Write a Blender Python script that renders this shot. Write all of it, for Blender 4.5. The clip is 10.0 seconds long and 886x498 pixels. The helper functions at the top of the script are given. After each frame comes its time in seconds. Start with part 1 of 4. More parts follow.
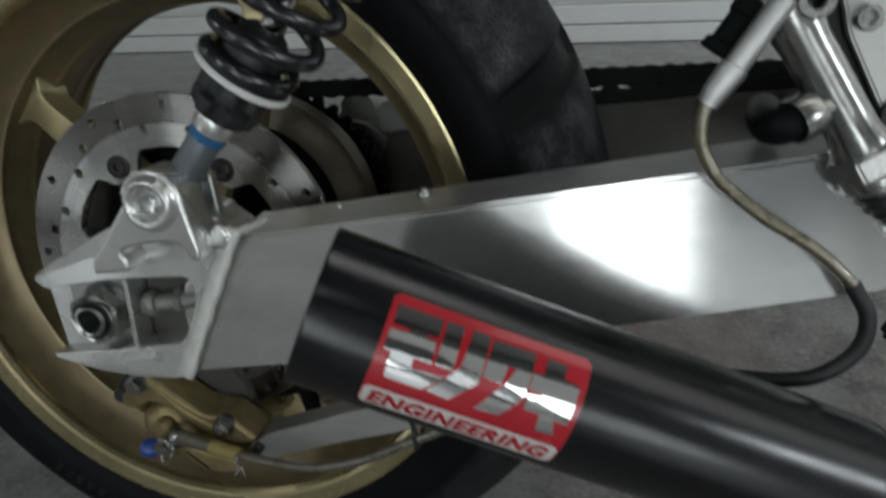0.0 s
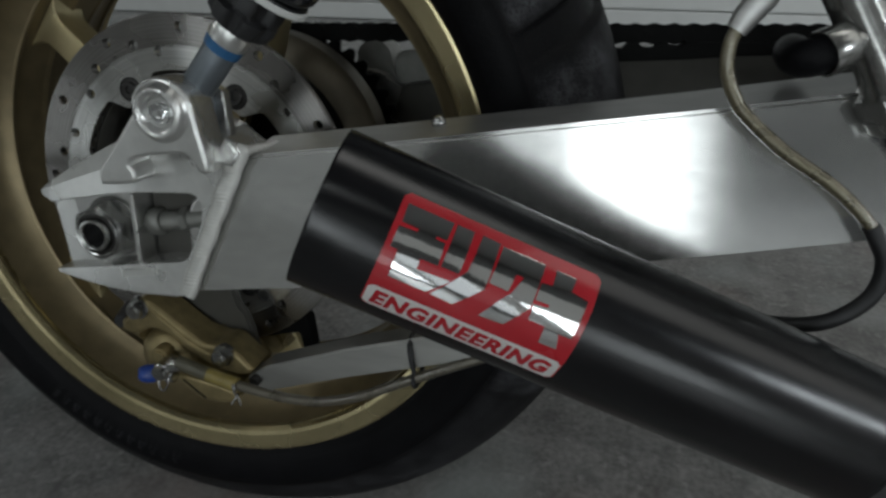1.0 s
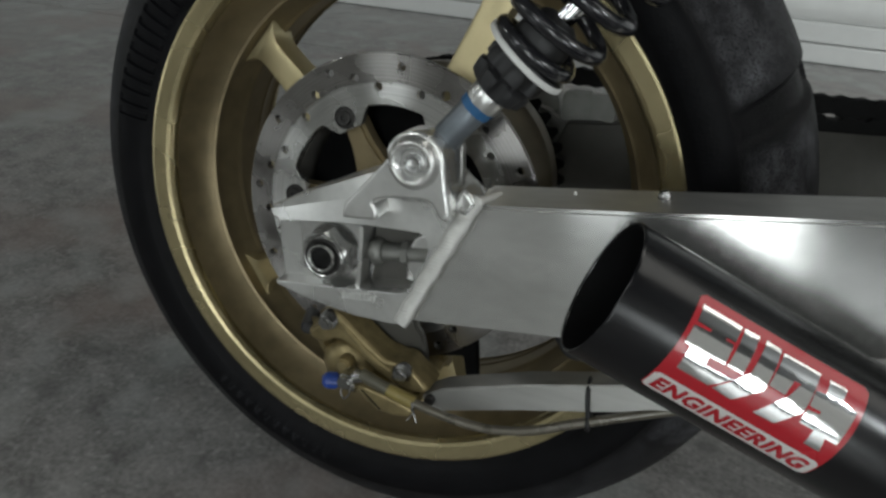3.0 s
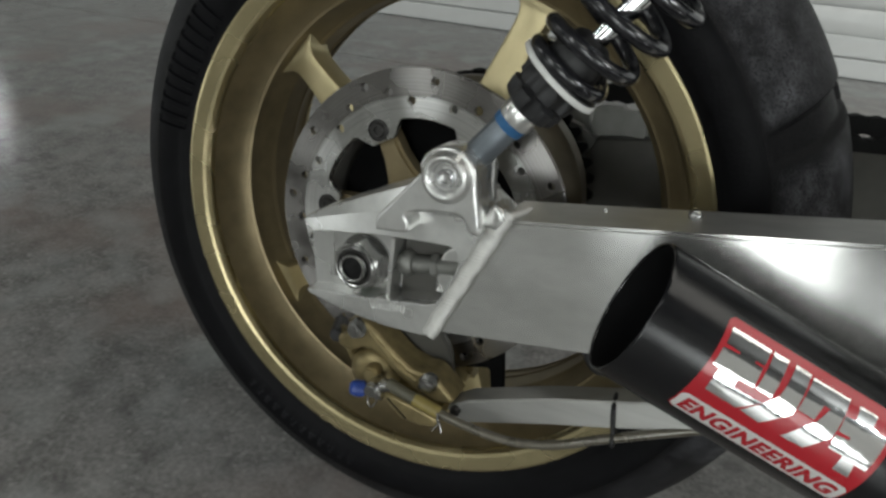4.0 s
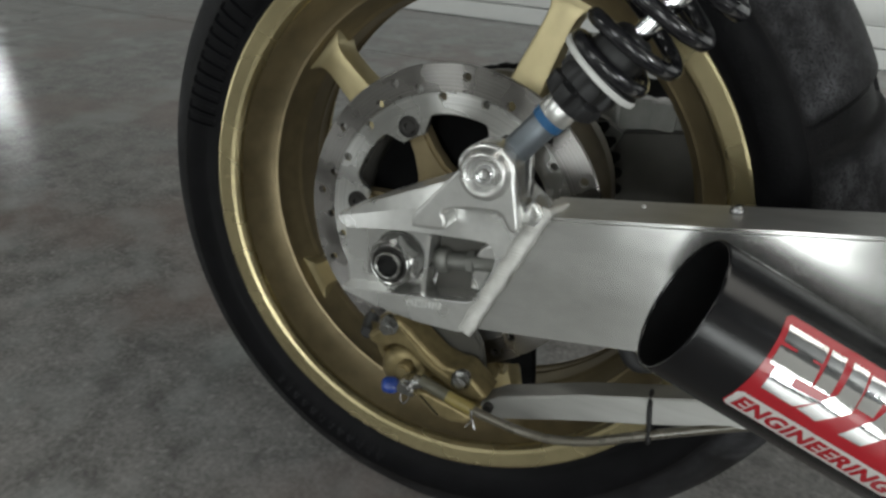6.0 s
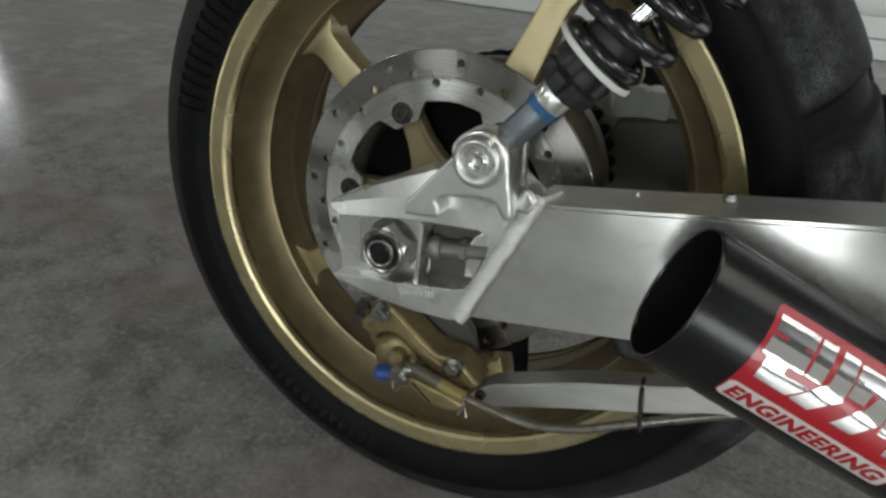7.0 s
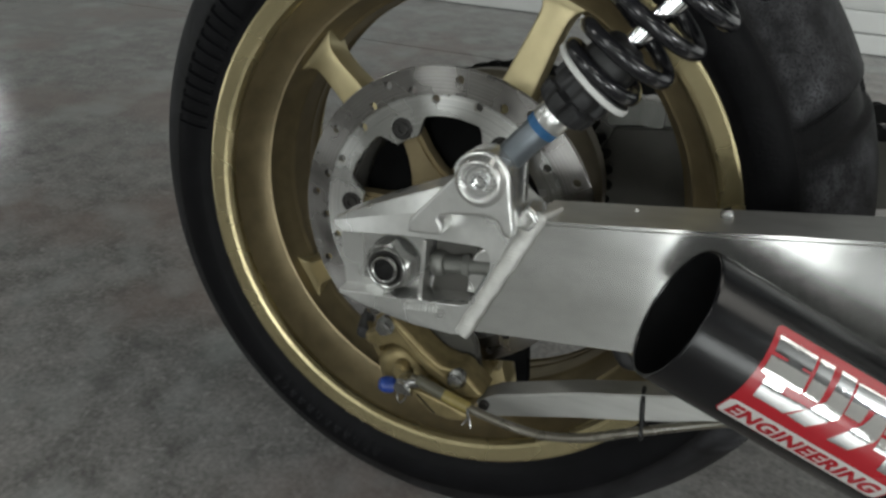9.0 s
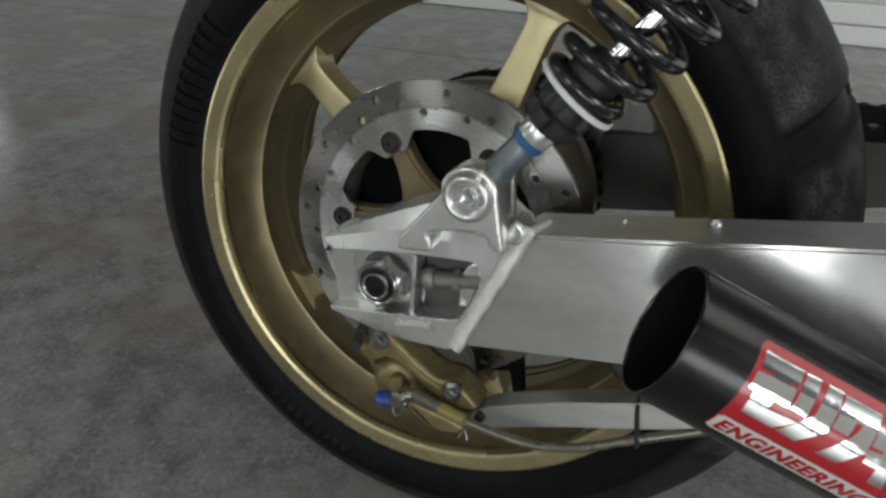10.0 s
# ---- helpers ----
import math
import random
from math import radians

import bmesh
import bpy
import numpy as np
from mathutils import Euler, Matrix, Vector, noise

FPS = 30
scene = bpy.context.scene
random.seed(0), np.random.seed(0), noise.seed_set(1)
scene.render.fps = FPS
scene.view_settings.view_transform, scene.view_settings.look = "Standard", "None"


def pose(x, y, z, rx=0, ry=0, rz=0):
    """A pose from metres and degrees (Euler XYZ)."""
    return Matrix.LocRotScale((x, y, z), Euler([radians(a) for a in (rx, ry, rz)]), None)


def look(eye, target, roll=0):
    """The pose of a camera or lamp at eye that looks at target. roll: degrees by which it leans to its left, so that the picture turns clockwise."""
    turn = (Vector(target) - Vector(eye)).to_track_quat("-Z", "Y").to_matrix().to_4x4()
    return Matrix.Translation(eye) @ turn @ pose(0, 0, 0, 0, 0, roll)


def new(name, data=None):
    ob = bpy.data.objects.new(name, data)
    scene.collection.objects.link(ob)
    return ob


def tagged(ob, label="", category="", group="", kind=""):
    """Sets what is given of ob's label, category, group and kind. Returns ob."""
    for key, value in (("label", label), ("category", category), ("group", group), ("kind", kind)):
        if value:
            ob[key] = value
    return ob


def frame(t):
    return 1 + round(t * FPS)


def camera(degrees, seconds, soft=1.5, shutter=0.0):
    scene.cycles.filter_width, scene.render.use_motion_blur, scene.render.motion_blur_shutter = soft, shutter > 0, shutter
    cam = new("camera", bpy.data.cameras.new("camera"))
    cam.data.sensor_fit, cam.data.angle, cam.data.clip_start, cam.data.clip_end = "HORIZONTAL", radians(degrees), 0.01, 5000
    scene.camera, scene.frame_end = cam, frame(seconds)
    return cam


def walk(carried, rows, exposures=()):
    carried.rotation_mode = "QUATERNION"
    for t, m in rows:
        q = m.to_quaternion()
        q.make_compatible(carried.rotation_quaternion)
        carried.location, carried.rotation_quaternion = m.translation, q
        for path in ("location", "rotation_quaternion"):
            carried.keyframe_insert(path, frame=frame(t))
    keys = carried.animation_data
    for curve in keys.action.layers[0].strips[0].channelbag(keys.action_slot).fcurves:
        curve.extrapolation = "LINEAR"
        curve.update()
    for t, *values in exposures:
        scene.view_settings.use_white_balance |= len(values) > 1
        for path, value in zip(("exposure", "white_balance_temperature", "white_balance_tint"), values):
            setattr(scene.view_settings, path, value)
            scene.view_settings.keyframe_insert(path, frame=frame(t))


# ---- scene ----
# The bike leans on its side stand. Bike frame: origin on the rear axle, x ahead, y to its left, z up along the wheel.
LEAN, AXLE = 9.0, 0.319
BIKE = pose(0, 0, AXLE, -LEAN, 0, 0)
cam = camera(66.5, 10.0, soft=2.7, shutter=0.5)
PATH = [
    (0, (0.2935, -0.5213, 0.1744), (0.1772, 0.0328, -0.0243), -1.83),
    (0.5, (0.3050, -0.5255, 0.1420), (0.1957, 0.0269, -0.0650), -0.44),
    (1, (0.2926, -0.5272, 0.1434), (0.1725, 0.0216, -0.0675), 1.54),
    (1.5, (0.2894, -0.5374, 0.1397), (0.1587, 0.0076, -0.0747), 3.28),
    (2, (0.2591, -0.5458, 0.1525), (0.1151, -0.0045, -0.0627), 4.27),
    (2.5, (0.2239, -0.5625, 0.1695), (0.0710, -0.0249, -0.0488), 5.72),
    (3, (0.2006, -0.5675, 0.1815), (0.0356, -0.0345, -0.0391), 6.42),
    (4.5, (0.1968, -0.5756, 0.1892), (0.0032, -0.0494, -0.0244), 6.94),
    (5, (0.1896, -0.5768, 0.1941), (-0.0073, -0.0513, -0.0183), 6.76),
    (5.5, (0.1842, -0.5785, 0.1879), (-0.0129, -0.0546, -0.0281), 6.32),
    (7, (0.1809, -0.5763, 0.1852), (-0.0043, -0.0547, -0.0463), 6.84),
    (7.5, (0.1812, -0.5870, 0.1885), (-0.0020, -0.0656, -0.0451), 6.95),
    (8, (0.1821, -0.5870, 0.1913), (0.0016, -0.0656, -0.0444), 6.55),
    (8.5, (0.1813, -0.5843, 0.1938), (-0.0004, -0.0629, -0.0410), 6.64),
    (9, (0.1760, -0.5805, 0.1997), (-0.0053, -0.0586, -0.0341), 6.07),
    (9.5, (0.1700, -0.5788, 0.2040), (-0.0093, -0.0569, -0.0316), 5.17),
    (10, (0.1798, -0.5754, 0.2098), (-0.0010, -0.0532, -0.0239), 4.54),
]
walk(cam, [(t, BIKE @ look(eye, target, roll)) for t, eye, target, roll in PATH],
     exposures=((0.0, -0.04, 6200, 10), (0.4, -0.36, 6200, 10), (1.5, -0.33, 6200, 10), (2.5, -0.07, 6300, 10), (3.0, 0.17, 6350, 10), (3.2, 0.27, 6380, 10), (4.4, 0.40, 6500, 10), (10.0, 0.39, 6480, 10)))

# ---- light: unseen daylight openings behind the camera, a slit window and overhead lamps, placed to match the bike's reflections ----
world = bpy.data.worlds.new("world")
scene.world = world
world.use_nodes = True
world.node_tree.nodes["Background"].inputs["Color"].default_value = (0.55, 0.6, 0.65, 1)
world.node_tree.nodes["Background"].inputs["Strength"].default_value = 0.02


def area_lamp(name, place, target, width, height, watts, colour=(1, 1, 1)):
    data = bpy.data.lights.new(name, "AREA")
    data.shape, data.size, data.size_y, data.energy, data.color = "RECTANGLE", width, height, watts, colour
    ob = new(name, data)
    ob.matrix_world = look(place, target)
    return ob


area_lamp("doorway_daylight", (0.28, -2.25, 0.86), (0.28, 0, 0.86), 0.36, 0.8, 5.5, (0.95, 1.0, 0.98))
# Added dim lamp that fades the right edge of the arm's bright reflection.
area_lamp("reflection_edge_fill", (0.52, -2.25, 0.86), (0.52, 0, 0.86), 0.115, 0.8, 0.8, (0.95, 1.0, 0.98))
area_lamp("doorway_daylight", (0.45, -2.25, 0.25), (0.45, 0, 0.25), 0.24, 0.38, 1.3, (0.95, 1.0, 0.98))
# Added faint lamp for the weaker left side of that reflection.
area_lamp("reflection_side_fill", (-0.07, -2.25, 1.02), (-0.07, 0, 1.02), 0.27, 0.48, 0.8, (0.95, 1.0, 0.98))
area_lamp("low_hatch_daylight", (0.86, -2.25, 0.42), (0.86, 0, 0.42), 0.42, 0.66, 0.6, (0.95, 1.0, 0.98))
area_lamp("west_window_daylight", (-1.2, -2.25, 1.8), (-1.2, 0, 0.9), 0.7, 0.6, 8.0, (0.95, 1.0, 0.98))
area_lamp("low_window_daylight", (1.75, -2.25, 0.42), (1.75, 0, 0.42), 0.92, 0.66, 9, (0.95, 1.0, 0.98))
area_lamp("high_window_daylight", (6.1, -2.25, 2.28), (6.1, 0, 2.0), 2.2, 0.8, 180, (0.95, 1.0, 1.0))
area_lamp("west_hatch_daylight", (-3.3, -2.25, 0.36), (-3.3, 0, 0.36), 2.2, 0.58, 7, (0.95, 1.0, 0.98))
area_lamp("window_daylight", (-3.98, 2.2, 0.67), (-3.98, 0, 0.67), 0.13, 0.52, 2.2, (0.95, 1.0, 1.0))
# Added overhead panels: stand in for the pale ceiling in the chrome, and light the floor.
for lamp_x, lamp_y, wide, watts in ((1.25, 0.55, 0.8, 9), (2.75, 0.0, 1.5, 10), (4.25, 0.0, 1.5, 9), (5.75, 0.0, 1.5, 8), (7.25, 0.0, 1.5, 8)):
    area_lamp("overhead_fill", (lamp_x, lamp_y, 2.7), (lamp_x, lamp_y, 0), 1.4, wide, watts, (1.0, 0.98, 0.9))
# Added lamps, unseen, that brighten the south wall and the left floor.
for tube_x, tube_y, watts in ((-0.9, -1.75, 3.5), (0.7, -1.75, 4), (-3.2, -0.6, 10.5), (-4.8, -0.6, 12)):
    area_lamp("fill_lamp", (tube_x, tube_y, 2.68), (tube_x, tube_y, 0), 1.25, 0.09, watts, (0.97, 1.0, 0.95))

# ---- materials ----
def material(name, colour, rough=0.5, metal=0.0, spread=0.12, scale=60.0, bump=0.0, bump_scale=None, stretch=(1, 1, 1), coat=0.0,
             rough_spread=0.08, aniso=0.0, wear=(), spec=0.5, rings=0.0, brushed=None):
    """A surface with colour and gloss that vary at two scales, and fine relief. Sizes in waves a metre."""
    m = bpy.data.materials.new(name)
    m.use_nodes = True
    nt = m.node_tree
    bsdf = nt.nodes["Principled BSDF"]
    link = nt.links.new
    tex = nt.nodes.new("ShaderNodeTexCoord")
    mapping = nt.nodes.new("ShaderNodeMapping")
    mapping.inputs["Scale"].default_value = stretch
    link(tex.outputs["Object"], mapping.inputs["Vector"])
    spun = None
    if rings:  # turned about the object's y axis
        flat = nt.nodes.new("ShaderNodeVectorMath")
        flat.operation = "MULTIPLY"
        flat.inputs[1].default_value = (1, 0, 1)
        link(tex.outputs["Object"], flat.inputs[0])
        away = nt.nodes.new("ShaderNodeVectorMath")
        away.operation = "LENGTH"
        link(flat.outputs["Vector"], away.inputs[0])
        spun = nt.nodes.new("ShaderNodeTexNoise")
        spun.noise_dimensions = "1D"
        spun.inputs["Scale"].default_value, spun.inputs["Detail"].default_value = rings, 3.0
        link(away.outputs["Value"], spun.inputs["W"])

    def noise_at(s, detail=4.0):
        n = nt.nodes.new("ShaderNodeTexNoise")
        n.inputs["Scale"].default_value, n.inputs["Detail"].default_value = s, detail
        link(mapping.outputs["Vector"], n.inputs["Vector"])
        return n.outputs["Fac"]

    fine, broad = noise_at(scale), noise_at(scale / 9, 3.0)
    mix = nt.nodes.new("ShaderNodeMix")
    mix.data_type, mix.blend_type = "FLOAT", "MIX"
    mix.inputs["Factor"].default_value = 0.5
    link(spun.outputs["Fac"] if spun else fine, mix.inputs["A"])
    link(broad, mix.inputs["B"])
    ramp = nt.nodes.new("ShaderNodeValToRGB")
    dark, light = [c * (1 - spread) for c in colour], [min(1, c * (1 + spread)) for c in colour]
    ramp.color_ramp.elements[0].position, ramp.color_ramp.elements[1].position = 0.3, 0.7
    ramp.color_ramp.elements[0].color, ramp.color_ramp.elements[1].color = (*dark, 1), (*light, 1)
    link(mix.outputs["Result"], ramp.inputs["Fac"])
    out = ramp.outputs["Color"]
    for tint, patch_scale, level, soft, most in wear:
        patch = noise_at(patch_scale, 6.0)
        share = nt.nodes.new("ShaderNodeMapRange")
        share.inputs["From Min"].default_value, share.inputs["From Max"].default_value = level, level + soft
        share.inputs["To Max"].default_value = most
        link(patch, share.inputs["Value"])
        blend = nt.nodes.new("ShaderNodeMix")
        blend.data_type = "RGBA"
        link(share.outputs["Result"], blend.inputs["Factor"])
        link(out, blend.inputs["A"])
        blend.inputs["B"].default_value = (*tint, 1)
        out = blend.outputs["Result"]
    link(out, bsdf.inputs["Base Color"])
    span = nt.nodes.new("ShaderNodeMapRange")
    span.inputs["To Min"].default_value, span.inputs["To Max"].default_value = max(0.02, rough - rough_spread), min(1, rough + rough_spread)
    span.inputs["From Min"].default_value, span.inputs["From Max"].default_value = 0.3, 0.7
    link(broad, span.inputs["Value"])
    link(span.outputs["Result"], bsdf.inputs["Roughness"])
    bsdf.inputs["Metallic"].default_value, bsdf.inputs["Coat Weight"].default_value = metal, coat
    bsdf.inputs["Specular IOR Level"].default_value = spec
    if aniso:
        bsdf.inputs["Anisotropic"].default_value = abs(aniso)
        tangent = nt.nodes.new("ShaderNodeTangent")
        tangent.direction_type, tangent.axis = "RADIAL", "Y"
        link(tangent.outputs["Tangent"], bsdf.inputs["Tangent"])
        bsdf.inputs["Anisotropic Rotation"].default_value = 0.25 if aniso > 0 else 0.0
    if brushed:  # straight brush marks spread the gloss across them, along the given direction
        bsdf.inputs["Anisotropic"].default_value = 0.75
        across = nt.nodes.new("ShaderNodeCombineXYZ")
        for axis, amount in zip("XYZ", brushed):
            across.inputs[axis].default_value = amount
        link(across.outputs["Vector"], bsdf.inputs["Tangent"])
    if bump:
        relief = nt.nodes.new("ShaderNodeBump")
        relief.inputs["Strength"].default_value, relief.inputs["Distance"].default_value = 1.0, bump
        link(noise_at(bump_scale or scale * 2, 5.0), relief.inputs["Height"])
        link(relief.outputs["Normal"], bsdf.inputs["Normal"])
    return m


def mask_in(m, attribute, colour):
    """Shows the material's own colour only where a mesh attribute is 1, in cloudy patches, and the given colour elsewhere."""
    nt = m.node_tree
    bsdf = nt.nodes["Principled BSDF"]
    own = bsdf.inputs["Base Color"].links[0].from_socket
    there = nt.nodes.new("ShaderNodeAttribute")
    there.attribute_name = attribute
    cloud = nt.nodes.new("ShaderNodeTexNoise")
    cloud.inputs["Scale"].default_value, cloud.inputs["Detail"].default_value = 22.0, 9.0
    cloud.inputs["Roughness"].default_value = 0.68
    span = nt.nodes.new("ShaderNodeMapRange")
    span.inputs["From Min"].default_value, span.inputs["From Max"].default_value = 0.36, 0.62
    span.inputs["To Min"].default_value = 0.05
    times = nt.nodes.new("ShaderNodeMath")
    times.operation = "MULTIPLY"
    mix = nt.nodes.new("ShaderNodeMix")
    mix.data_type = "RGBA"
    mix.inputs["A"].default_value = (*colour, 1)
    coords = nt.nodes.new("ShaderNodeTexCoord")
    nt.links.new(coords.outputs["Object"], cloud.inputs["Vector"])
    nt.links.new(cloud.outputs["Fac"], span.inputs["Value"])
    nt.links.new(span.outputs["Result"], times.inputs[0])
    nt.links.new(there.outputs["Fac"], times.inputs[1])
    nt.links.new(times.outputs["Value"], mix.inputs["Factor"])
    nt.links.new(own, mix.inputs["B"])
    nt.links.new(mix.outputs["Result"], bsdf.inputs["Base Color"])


GOLD = material("gold_paint", (0.5, 0.43, 0.25), 0.26, 0.92, 0.1, 90, 0.00004, 900)
GOLD_DULL = material("dull_gold_paint", (0.47, 0.405, 0.24), 0.42, 0.85, 0.12, 90, 0.00005, 900)
GOLD_CAST = material("gold_anodised_casting", (0.25, 0.2, 0.1), 0.38, 0.65, 0.4, 120, 0.0002, 500)
RUBBER = material("tyre_rubber", (0.004, 0.004, 0.0048), 0.5, 0, 0.5, 60, 0.0004, 420, spec=0.1)
# Real scuffs plus painted light and groove shade, mixed in by a vertex mask.
TREAD = material("scuffed_lit_tread_rubber", (0.078, 0.079, 0.086), 0.5, 0, 0.5, 60, 0.0008, 700, spec=0.12,
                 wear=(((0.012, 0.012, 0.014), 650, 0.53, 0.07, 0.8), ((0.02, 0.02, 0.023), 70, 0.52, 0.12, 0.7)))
mask_in(TREAD, "scuff_light", (0.005, 0.005, 0.006))
ARM_ALU = material("brushed_aluminium", (0.58, 0.58, 0.567), 0.17, 0.84, 0.12, 170, stretch=(0.5, 1, 1.1), rough_spread=0.03, brushed=(-0.18, 0.14, 0.97))
ARM_TOP = material("dull_brushed_aluminium", (0.5, 0.5, 0.485), 0.34, 0.84, 0.15, 120, stretch=(0.4, 1, 1), rough_spread=0.05)
CAST_ALU = material("bead_blasted_aluminium", (0.64, 0.64, 0.625), 0.29, 0.86, 0.1, 160, 0.00004, 900)
WELD = material("weld_aluminium", (0.58, 0.575, 0.55), 0.5, 0.75, 0.12, 250, 0.0001, 600)
STEEL = material("ground_steel", (0.29, 0.28, 0.27), 0.28, 1.0, 0.42, 300, aniso=1.0, rings=900, rough_spread=0.12)
DISC_STEEL = material("disc_carrier_steel", (0.56, 0.56, 0.545), 0.28, 0.95, 0.3, 260, aniso=1.0, rings=500, rough_spread=0.14)
ZINC = material("zinc_plated_steel", (0.36, 0.36, 0.35), 0.2, 1.0, 0.15, 300)
DARK_STEEL = material("dark_oiled_steel", (0.06, 0.058, 0.056), 0.45, 0.9, 0.3, 200, 0.0001, 600)
CHROME = material("chrome", (0.75, 0.76, 0.77), 0.07, 1.0, 0.03, 60, rough_spread=0.02)
FILM = material("mirror_film", (0.82, 0.82, 0.82), 0.08, 1.0, 0.03, 60, 0.00012, 90, rough_spread=0.03)
BLACK = material("satin_black_paint", (0.004, 0.004, 0.005), 0.23, 0.0, 0.25, 300, 0.00003, 1400, rough_spread=0.04, spec=0.45)
NEAR_BLACK = material("near_black_metal", (0.004, 0.004, 0.0045), 0.8, 0.0, 0.3, 200, spec=0.15)
GLOSS_BLACK = material("gloss_black_coating", (0.01, 0.01, 0.012), 0.18, 0.0, 0.2, 100, coat=0.3)
BLACK_PLASTIC = material("black_rubber_plastic", (0.01, 0.01, 0.011), 0.5, 0.0, 0.25, 200, 0.0001, 700)
RED = material("red_sticker", (0.36, 0.012, 0.02), 0.25, 0.0, 0.08, 120, coat=0.3)
WHITE_FILM = material("silver_white_film", (0.68, 0.68, 0.66), 0.3, 0.3, 0.05, 150)
GREY_ROD = material("grey_anodised_aluminium", (0.16, 0.18, 0.2), 0.38, 0.7, 0.1, 250)
BLUE = material("blue_band", (0.03, 0.12, 0.27), 0.4, 0.2, 0.15, 200)
BLUE_CAP = material("blue_rubber_cap", (0.018, 0.05, 0.24), 0.3, 0.0, 0.2, 200)
WHITE_PLASTIC = material("white_ring", (0.62, 0.62, 0.6), 0.35, 0.0, 0.08, 150)
HOSE = material("braided_hose", (0.15, 0.132, 0.085), 0.3, 0.5, 0.35, 900, 0.0002, 1500, coat=1.0)
HOSE_CLEAR = material("sheathed_hose", (0.1, 0.09, 0.068), 0.3, 0.3, 0.25, 700, 0.0001, 1200, coat=0.5)
TORQUE_ALU = material("scratched_aluminium_bar", (0.5, 0.5, 0.48), 0.36, 0.8, 0.14, 110, 0.00003, 700, stretch=(0.2, 1, 1.6))
YELLOW = material("yellow_heat_shrink", (0.21, 0.165, 0.05), 0.4, 0.0, 0.25, 200)
OLIVE = material("olive_grey_rubber", (0.075, 0.07, 0.048), 0.4, 0.0, 0.25, 200)
PLATE_ALU = material("dull_aluminium_plate", (0.42, 0.42, 0.4), 0.45, 0.8, 0.08, 120, 0.00003, 900)
CONCRETE = material("worn_concrete", (0.195, 0.19, 0.183), 0.16, 0.0, 0.45, 150, 0.00025, 320, rough_spread=0.07, spec=0.3, 
                    wear=(((0.3, 0.297, 0.285), 85, 0.55, 0.16, 0.75), ((0.1, 0.1, 0.098), 26, 0.54, 0.16, 0.55), ((0.2, 0.16, 0.145), 2.3, 0.5, 0.12, 0.6), ((0.3, 0.315, 0.308), 7.0, 0.5, 0.2, 0.62)))
JOINT = material("dark_floor_joint", (0.08, 0.08, 0.075), 0.8, 0.0, 0.3, 60)
SHUTTER = material("painted_steel_slat", (0.68, 0.69, 0.68), 0.4, 0.1, 0.06, 14, 0.0002, 40)
WALL = material("pale_painted_wall", (0.76, 0.765, 0.75), 0.6, 0.0, 0.1, 12, 0.0004, 90)
WALL_DARK = material("dark_reflection_wall", (0.13, 0.135, 0.135), 0.6, 0.0, 0.12, 12, 0.0004, 90)
PANEL_GREY = material("dark_grey_panel", (0.09, 0.09, 0.092), 0.5, 0.0, 0.15, 20)
CEILING = material("dull_ceiling_board", (0.16, 0.16, 0.155), 0.8, 0.0, 0.08, 10)
CHAIN_BLACK = material("oily_black_chain", (0.004, 0.004, 0.004), 0.6, 0.0, 0.4, 300, spec=0.15)
# Darker copies of the aluminium, with shade put into the colour.
DIM_ALU = material("dim_shaded_aluminium", (0.10, 0.097, 0.088), 0.55, 0.6, 0.15, 60, 0.00005, 300)
SHADED_ALU = material("shaded_grey_aluminium", (0.24, 0.24, 0.225), 0.5, 0.7, 0.25, 60, 0.0001, 300)
PIPE_STEEL = material("dull_dark_steel_pipe", (0.07, 0.07, 0.072), 0.5, 0.5, 0.2, 90)
CASTING_GREY = material("dull_grey_casting", (0.31, 0.31, 0.298), 0.26, 0.9, 0.25, 120, 0.00008, 500)
SATIN_ZINC = material("satin_zinc_sleeve", (0.45, 0.45, 0.44), 0.4, 0.85, 0.12, 200, 0.00004, 700)
CARRIER = material("dull_bronze_carrier", (0.23, 0.205, 0.16), 0.5, 0.6, 0.25, 50, 0.00006, 500)
# Brake dust, with the wheel's inner shade put into the same darker gold.
DUST_SHADE_GOLD = material("dusted_shaded_gold_paint", (0.265, 0.212, 0.122), 0.4, 0.65, 0.3, 55, 0.00006, 700)

# ---- mesh helpers ----
def finish(bm, angle=32):
    """Smooth shading with sharp edges where faces meet at more than the angle."""
    bmesh.ops.recalc_face_normals(bm, faces=bm.faces)
    for f in bm.faces:
        f.smooth = len(f.verts) <= 4  # plates keep their flat faces
    for e in bm.edges:
        e.smooth = len(e.link_faces) != 2 or e.calc_face_angle(0) < radians(angle)
    return bm


def part(name, bm, mat, parent, label="", angle=32, mats=()):
    me = bpy.data.meshes.new(name)
    finish(bm, angle).to_mesh(me)
    bm.free()
    for m in (mat, *mats):
        me.materials.append(m)
    ob = new(name, me)
    ob.parent = parent
    return tagged(ob, label) if label else ob


def shared(name, me, m, parent):
    ob = new(name, me)
    ob.parent, ob.matrix_basis = parent, m
    return ob


def mesh_of(name, bm, mat, angle=32):
    me = bpy.data.meshes.new(name)
    finish(bm, angle).to_mesh(me)
    bm.free()
    me.materials.append(mat)
    return me


def axis_pose(base, way, up=(0, 0, 1)):
    """A pose at base whose z axis runs along way, and whose x axis lies nearest to up."""
    z = Vector(way).normalized()
    x = Vector(up) - Vector(up).dot(z) * z
    x = x.normalized() if x.length > 1e-4 else z.orthogonal().normalized()
    y = z.cross(x)
    m = Matrix((x, y, z)).transposed().to_4x4()
    m.translation = base
    return m


Y_AXIS = axis_pose((0, 0, 0), (0, -1, 0), (1, 0, 0))  # lathes about the axle: height runs towards the bike's right


